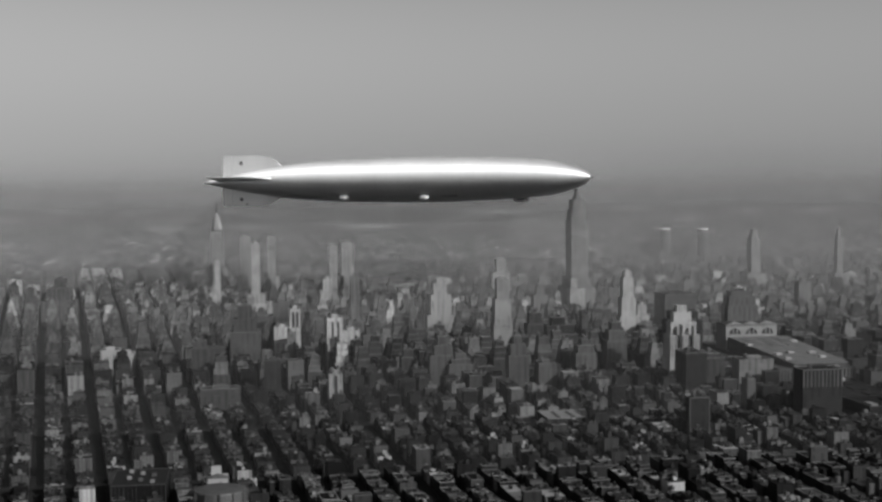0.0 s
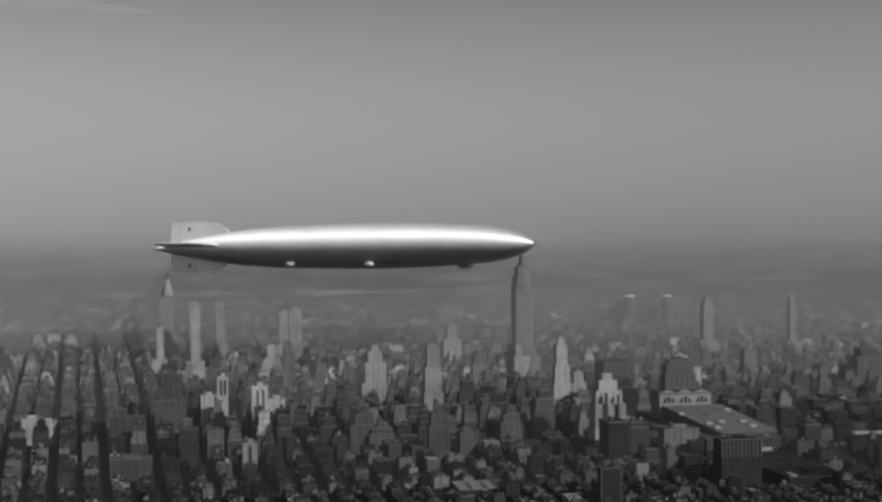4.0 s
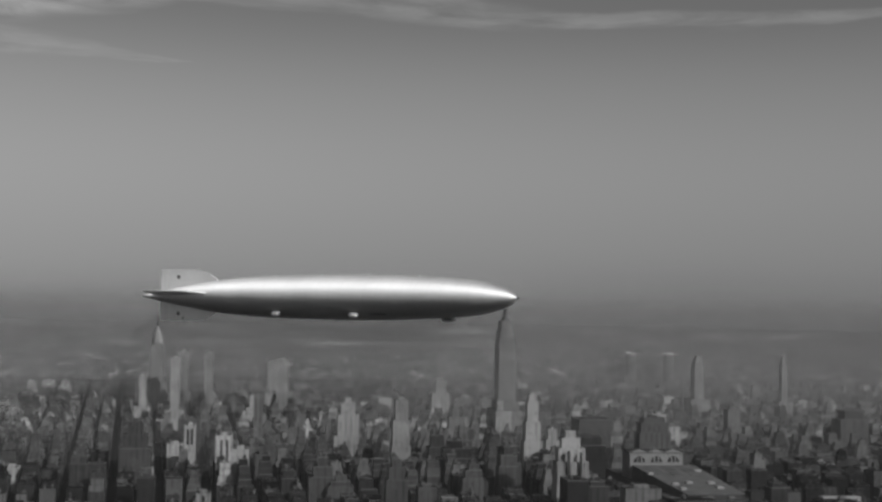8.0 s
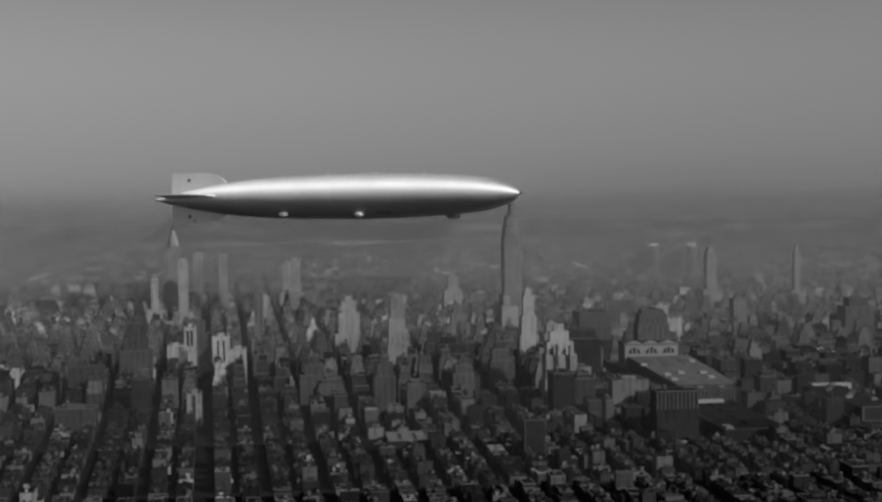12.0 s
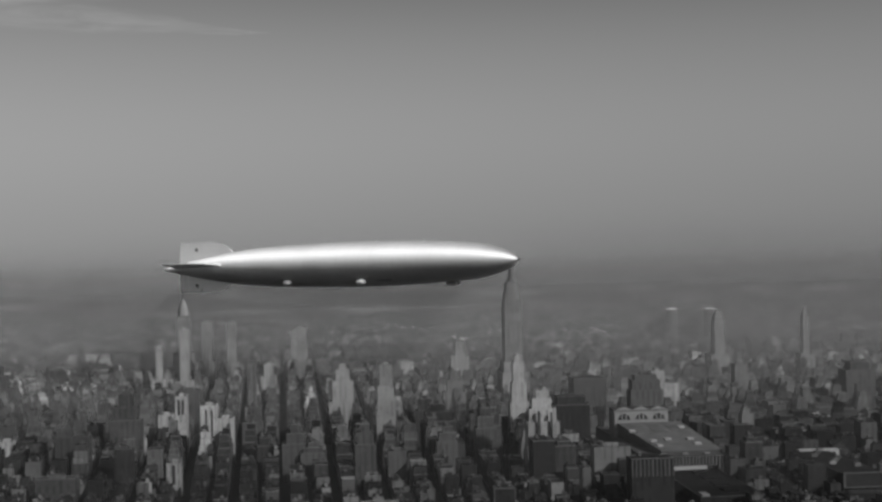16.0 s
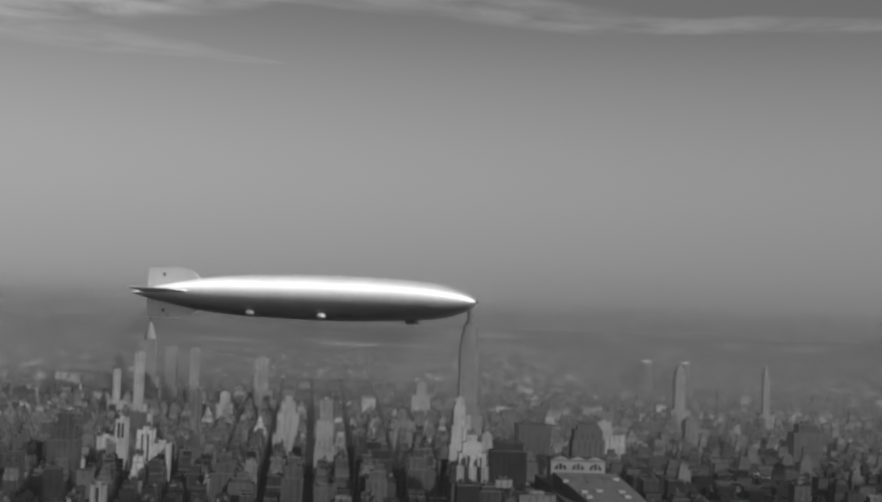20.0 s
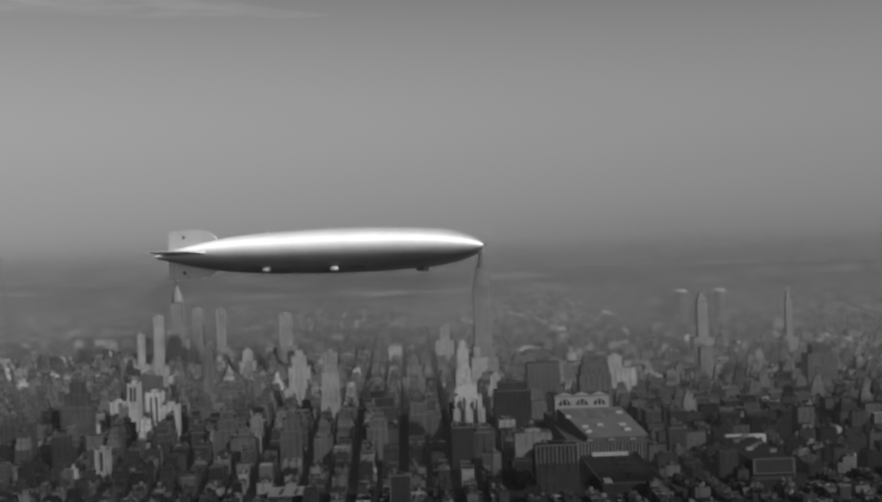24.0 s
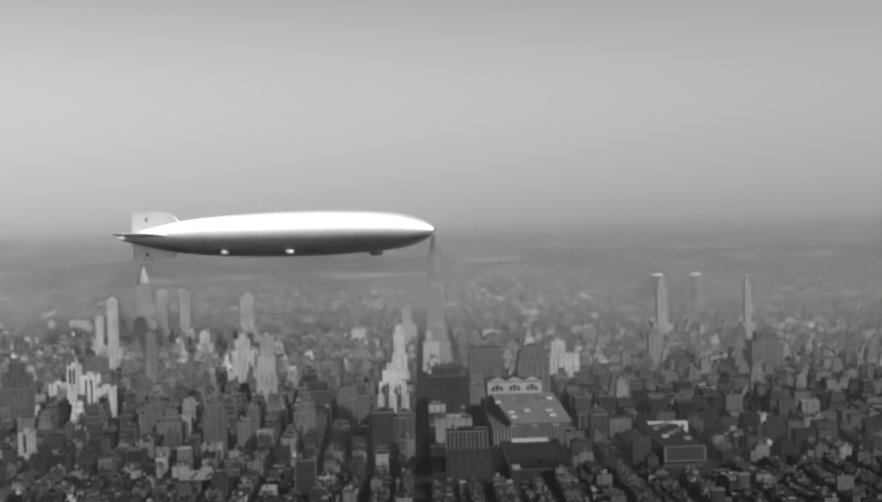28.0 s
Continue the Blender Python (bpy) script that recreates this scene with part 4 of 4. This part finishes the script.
            p = boxes("propeller", ship, WOOD, [(s * length + 13.4, s * length + 14.0, y - 0.6, y + 0.6, z - 7, z + 7)])
    # control car under the bow
    r = radius(0.155)
    g = ring_mesh("control_car", [(2, -17), (5.5, -12), (6.5, 0), (5.5, 12), (2, 18)], 14, HULL, True)
    o = new("control_car", g)
    o.parent, o.location, o.rotation_euler = ship, (0.155 * length, 0, -r - 2.5), (0, radians(90), 0)
    boxes("car_window", o, HATCH, [(-1.5, 1.5, -6.7, 6.7, -10, 8)])
    # long dark window rows of the passenger decks
    for side in (-1, 1):
        r = radius(0.30)
        boxes("deck_window", ship, HATCH, [(0.285 * length, 0.325 * length, side * wide * r * 0.66 - 1.2, side * wide * r * 0.66 + 1.2, -r * 0.76, -r * 0.72)])
    # vent hoods along the back, mooring cone, tail wheel
    vent = ring_mesh("vent_hood", [(1.4, 0), (1.3, 1.4), (0.7, 2)], 10, NACELLE)
    for s in (0.225, 0.35, 0.475, 0.60, 0.69):
        o = new("vent_hood", vent)
        o.parent, o.location = ship, (s * length, 0, radius(s) * 0.985)
    o = new("mooring_cone", ring_mesh("mooring_cone", [(2.5, 0), (1.2, 4), (0.5, 7)], 10, IRON))
    o.parent, o.rotation_euler = ship, (0, radians(-90), 0)
    wheel = new("tail_wheel", ring_mesh("tail_wheel", [(3, -1), (3, 1)], 16, IRON))
    wheel.parent, wheel.location, wheel.rotation_euler = ship, (0.87 * length, 0, -49), (radians(90), 0, 0)
    return ship


airship()


# ---- ordinary blocks ----
rnd = random.Random(7)


def clear(x0, x1, y0, y1):
    return all(x1 < a or x0 > b or y1 < c or y0 > d for a, b, c, d in TAKEN)


def in_view(x, y):
    """Whether the flight ever looks over this spot."""
    d = x + 2655
    return d > 1000 and -0.56 * d + 660 > -1e9 and (690 + 0.20 * d) > y > (20 - 0.36 * d) - 60


def height(x, y, r):
    """Roof height of an ordinary lot: low by the rivers, high in the garment quarter and midtown."""
    k = r.random()
    if x < -1058:
        return r.uniform(7, 13) if k < 0.9 else r.uniform(14, 24)
    if x < -784:
        front = (x + 1058) / 274  # lofts grow towards the garment quarter
        if y > 560:
            return r.uniform(8, 14) if k < 0.86 - 0.3 * front else r.uniform(15, 28)
        if y > -40:
            return r.uniform(9, 16) + 6 * front if k < 0.8 - 0.4 * front else r.uniform(18, 28) + 10 * front
        return r.uniform(9, 18) if k < 0.75 else r.uniform(20, 34)
    if x < -510:
        if 60 < y < 600:
            return r.uniform(22, 40) if k < 0.55 else r.uniform(40, 64)
        if y >= 600:
            return r.uniform(16, 32) if k < 0.7 else r.uniform(32, 54)
        return r.uniform(14, 30) if k < 0.7 else r.uniform(30, 52)
    if x < -236:
        if y > 0:
            return r.uniform(24, 42) if k < 0.58 else r.uniform(42, 70)
        return r.uniform(20, 34) if k < 0.68 else r.uniform(34, 56)
    if x < 75:
        return r.uniform(14, 32) if k < 0.72 else r.uniform(34, 60 if y > -100 else 48)
    if x < 490:
        if y > 300:
            return r.uniform(16, 36) if k < 0.78 else r.uniform(38, 66)
        return r.uniform(12, 30) if k < 0.8 else r.uniform(30, 50)
    if x < 700:
        return r.uniform(9, 22) if k < 0.85 else r.uniform(24, 44)
    if x > 1340:
        return r.uniform(6, 12) if k < 0.93 else r.uniform(14, 30)
    return r.uniform(9, 16) if k < 0.9 else r.uniform(18, 40)


KINDS_EAST = {"soot": 0.24, "brick": 0.28, "buff": 0.23, "lime": 0.17, "white": 0.08}
KINDS = {"soot": 0.36, "brick": 0.33, "buff": 0.21, "lime": 0.085, "white": 0.015}


def pick(r, table):
    k = r.random()
    for name, p in table.items():
        k -= p
        if k < 0:
            return name
    return name


WORDS = {"soot": "soot-dark brick", "brick": "brown brick", "buff": "buff brick", "lime": "pale limestone", "white": "white terracotta"}


class Rows:
    """Joined mass of far buildings with their own materials."""

    def __init__(self, walls, roofs):
        self.v, self.f, self.i = [], [], []
        self.skew, self.mid = 0.0, 0.0
        self.mats = [*walls.values(), *roofs.values()]
        self.key = {k: i for i, k in enumerate([*walls, *roofs])}

    def block(self, x0, x1, y0, y1, z0, z1, wall, roof):
        k = len(self.v)
        s, m = self.skew, self.mid
        self.v += [(x, y + s * (x - m), z) for x, y, z in [(x0, y0, z0), (x1, y0, z0), (x1, y1, z0), (x0, y1, z0), (x0, y0, z1), (x1, y0, z1), (x1, y1, z1), (x0, y1, z1)]]
        self.f += [tuple(j + k for j in q) for q in BOX_F[:5]]
        self.i += [self.key[wall]] * 4 + [self.key[roof]]
    def link(self, name, label):
        used = sorted({j for q in self.f for j in q})
        new_i = {j: n for n, j in enumerate(used)}
        me = mesh_of(name, [self.v[j] for j in used], [tuple(new_i[j] for j in q) for q in self.f], self.mats, self.i)
        return tagged(new(name, me), label, "buildings", kind="stuff")


def tiers_for(x0, x1, y0, y1, h, r):
    """Setbacks of a tall loft, as the zoning rule shapes them."""
    if h < 34 or min(x1 - x0, y1 - y0) < 14:
        return [(x0, x1, y0, y1, h)]
    out = [(x0, x1, y0, y1, h * r.uniform(0.30, 0.52))]
    n = 3 if h < 52 else 4
    lean = r.uniform(0.075, 0.115)
    for k in range(1, n + 1):
        q = lean * k + r.uniform(0.0, 0.02)
        a, b = (x1 - x0) * q, (y1 - y0) * q
        out.append((x0 + a, x1 - a * r.uniform(0.4, 1), y0 + b * r.uniform(0.5, 1), y1 - b * r.uniform(0.5, 1), out[0][4] + (h - out[0][4]) * k / n))
    return out


def lot_building(x0, x1, y0, y1, h, wall, roof, r, south, skew=0.0):
    g = ground_z((x0 + x1) / 2)
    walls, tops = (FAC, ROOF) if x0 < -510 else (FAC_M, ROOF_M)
    tall = h - g > 26
    name = "loft_building" if tall else ("tenement" if x1 - x0 < 16 else "low_building")
    size = "tall setback" if h - g > 44 else ("mid-rise" if tall else "low")
    top = {"tar": "dark tar roof", "gravel": "grey gravel roof", "pale": "pale roof"}[roof]
    b = thing(name, f"{size} {WORDS[wall]} {'loft building' if tall else 'building'} with {top}", "building", "garment lofts" if tall else "houses of the west side")
    b.location = ((x0 + x1) / 2, (y0 + y1) / 2, g - 3)
    b.rotation_euler = (0, 0, math.atan(skew))
    ox, oy = b.location.x, b.location.y
    z = 0.0
    if h - g < 26 and y1 - y0 > 18:
        cut = r.uniform(0.55, 0.72) * (y1 - y0)
        wa = x0 + r.uniform(0, 0.4) * (x1 - x0)
        wb = min(x1, wa + 0.6 * (x1 - x0))
        e0, e1 = (y0 + cut, y1) if south else (y0, y1 - cut)
        t = 3 + (h - g) * r.uniform(0.35, 0.85)
        q = (wa - ox, wb - ox, e0 - oy, e1 - oy)
        boxes("rear_wing", b, walls[wall], [(*q, z, t)])
        boxes("roof", b, tops[pick(r, {"tar": 0.6, "gravel": 0.28, "pale": 0.12})], [(q[0] + 0.3, q[1] - 0.3, q[2] + 0.3, q[3] - 0.3, t, t + 0.15)])
        y0, y1 = (y0, y0 + cut) if south else (y1 - cut, y1)
    ts = [(a, b_, c, d, t - g) for a, b_, c, d, t in tiers_for(x0, x1, y0, y1, h, r)]
    for k, (a0, a1, c0, c1, t) in enumerate(ts):
        q = (a0 - ox, a1 - ox, c0 - oy, c1 - oy)
        boxes("wall_block" if k == 0 else "setback_tier", b, walls[wall], [(*q, z, t + 3)])
        boxes("parapet", b, COPING, parapet_boxes(*q, t + 3, 0.5, 0.7))
        boxes("roof", b, tops[roof], [(q[0] + 0.5, q[1] - 0.5, q[2] + 0.5, q[3] - 0.5, t + 3, t + 3.1)])
        z = t + 3
    a0, a1, c0, c1, t = ts[-1]
    w, d = a1 - a0, c1 - c0
    mx, my = (a0 + a1) / 2 - ox, (c0 + c1) / 2 - oy
    if r.random() < 0.75:
        bx, by = mx + r.uniform(-0.25, 0.1) * w, my + r.uniform(-0.25, 0.25) * d
        boxes("bulkhead", b, walls[wall], [(bx - 1.8, bx + 2.2, by - 1.6, by + 1.6, z + 0.1, z + 2.6)])
    if r.random() < (0.6 if tall else 0.22) and w > 9:
        water_tank(b, mx + 0.3 * w, my + 0.25 * d * r.choice((-1, 1)), z + 0.05)
    if not tall and r.random() < 0.6:
        boxes("chimney", b, walls["soot"], [(mx - 0.42 * w, mx - 0.42 * w + 1.0, my - 0.3 * d, my - 0.3 * d + 1.4, z + 0.1, z + 2.0)])
    if not tall and r.random() < 0.3:
        boxes("skylight", b, tops["pale"], [(mx, mx + 2.5, my - 0.2 * d, my - 0.2 * d + 2.5, z + 0.1, z + 0.9)])
    return b


count_low = count_tall = count_mid = 0
far_rows = {}
kerbs = []
for ai in range(1, len(AVENUES) - 1):
    ax0, ax1 = AVENUES[ai] + 11.5, AVENUES[ai + 1] - 11.5
    for n in range(12, 53):
        wide_s = n in (34, 42, 23, 14)
        lane_s, lane_n = (11 if wide_s else 7.4), (11 if n + 1 in (34, 42, 23, 14) else 7.4)

        def edges(x):
            return street_y(n, x) + lane_s, street_y(n + 1, x) - lane_n
        y0, y1 = edges((ax0 + ax1) / 2)
        if not any(in_view(x, y) for x in (ax0, ax1) for y in (y0, y1)):
            continue
        skew = (sum(edges(ax1)) - sum(edges(ax0))) / 2 / (ax1 - ax0)
        g = ground_z((ax0 + ax1) / 2)
        kerbs.append((ax0 - 4, ax1 + 4, edges(ax0 - 4), edges(ax1 + 4), min(ground_z(ax0), ground_z(ax1)) - 2, g + 0.15))
        yard = 5 if ax0 < -784 else 3
        mid = (y0 + y1) / 2
        for row in (0, 1):
            x = ax0
            while x < ax1 - 5:
                tallish = -784 < ax0 < 490
                w = rnd.uniform(14, 30) if tallish else rnd.choice((rnd.uniform(7, 11), rnd.uniform(7, 12), rnd.uniform(8, 15), rnd.uniform(15, 30)))
                w = min(w, ax1 - x)
                if ax1 - x - w < 6:
                    w = ax1 - x
                xa, xb = x, x + w
                x += w + (0.0 if rnd.random() < 0.8 else rnd.uniform(0.5, 2))
                e0, e1 = edges((xa + xb) / 2)
                half = (e0 + e1) / 2
                d0, d1 = (e0, half - yard / 2) if row == 0 else (half + yard / 2, e1)
                if row == 0:
                    d1 -= rnd.uniform(0, 6)
                else:
                    d0 += rnd.uniform(0, 6)
                if not clear(xa, xb, d0, d1):
                    continue
                h = height((xa + xb) / 2, mid, rnd) + g
                wall = pick(rnd, KINDS if ax0 < -240 else KINDS_EAST)
                if h - g > 40 and wall == "soot" and rnd.random() < 0.5:
                    wall = "buff"
                roof = pick(rnd, {"tar": 0.62, "gravel": 0.28, "pale": 0.10})
                if xb < -1058 and mid < 130 and (wall in ("lime", "white") or roof == "pale") and rnd.random() < 0.8:
                    wall, roof = "brick", "gravel"
                xm = (xa + xb) / 2
                near_low = -1560 < xm < -1075 and h - g < 40 and -330 < mid < 860
                near_tall = -1060 < xm < -240 and h - g >= 38 and -420 < mid < 720
                if near_low and count_low < 330:
                    # every other lot of the nearest streets
                    if rnd.random() < 0.55:
                        lot_building(xa, xb, d0, d1, h, wall, roof, rnd, row == 0, skew)
                        count_low += 1
                        continue
                if -1050 < xm < -790 and h - g < 38 and -200 < mid < 620 and count_mid < 90 and rnd.random() < 0.4:
                    lot_building(xa, xb, d0, d1, h, wall, roof, rnd, row == 0, skew)
                    count_mid += 1
                    continue
                if near_tall and count_tall < 230:
                    lot_building(xa, xb, d0, d1, h, wall, roof, rnd, row == 0, skew)
                    count_tall += 1
                    continue
                # blocks farther east take the wall and roof sets lightened for haze
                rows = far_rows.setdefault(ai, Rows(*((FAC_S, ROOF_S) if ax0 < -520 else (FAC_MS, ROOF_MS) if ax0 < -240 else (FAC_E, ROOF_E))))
                rows.skew, rows.mid = skew, xm
                if h - g < 26 and d1 - d0 > 18:
                    # house on the street, lower wing behind it
                    cut = rnd.uniform(0.55, 0.72) * (d1 - d0)
                    wa = xa + rnd.uniform(0, 0.4) * (xb - xa)
                    wing = (d0 + cut, d1) if row == 0 else (d0, d1 - cut)
                    rows.block(wa, min(xb, wa + 0.6 * (xb - xa)), wing[0], wing[1], g - 3, g + (h - g) * rnd.uniform(0.35, 0.85), wall, pick(rnd, {"tar": 0.6, "gravel": 0.28, "pale": 0.12}))
                    d0, d1 = (d0, d0 + cut) if row == 0 else (d1 - cut, d1)
                ts = tiers_for(xa, xb, d0, d1, h, rnd)
                z = g - 3
                for a0, a1, e0, e1, t in ts:
                    rows.block(a0, a1, e0, e1, z, t, wall, roof)
                    z = t
                a0, a1, e0, e1, t = ts[-1]
                for _ in range(3 if a1 - a0 > 14 else 2):
                    bx, by = rnd.uniform(a0 + 1, max(a0 + 1.5, a1 - 5)), rnd.uniform(e0 + 1, max(e0 + 1.5, e1 - 5))
                    rows.block(bx, bx + rnd.uniform(2, 4), by, by + rnd.uniform(2, 4), t, t + rnd.uniform(1.5, 5), wall, rnd.choice(("tar", "pale", "gravel")))
for ai, rows in far_rows.items():
    rows.link("building_rows", "crowded brick city buildings with flat roofs")

# kerbed pavements round the blocks
for i in range(0, len(kerbs), 12):
    v, f = [], []
    for xa, xb, (a0, a1), (b0, b1), za, zb in kerbs[i:i + 12]:
        k = len(v)
        for z in (za, zb):
            v += [(xa, a0 - 3.5, z), (xb, b0 - 3.5, z), (xb, b1 + 3.5, z), (xa, a1 + 3.5, z)]
        f += [tuple(q + k for q in side) for side in BOX_F]
    tagged(new("pavement", mesh_of("pavement", v, f, [WALK])), "grey pavement slabs round the city blocks", "pavement", kind="structure")
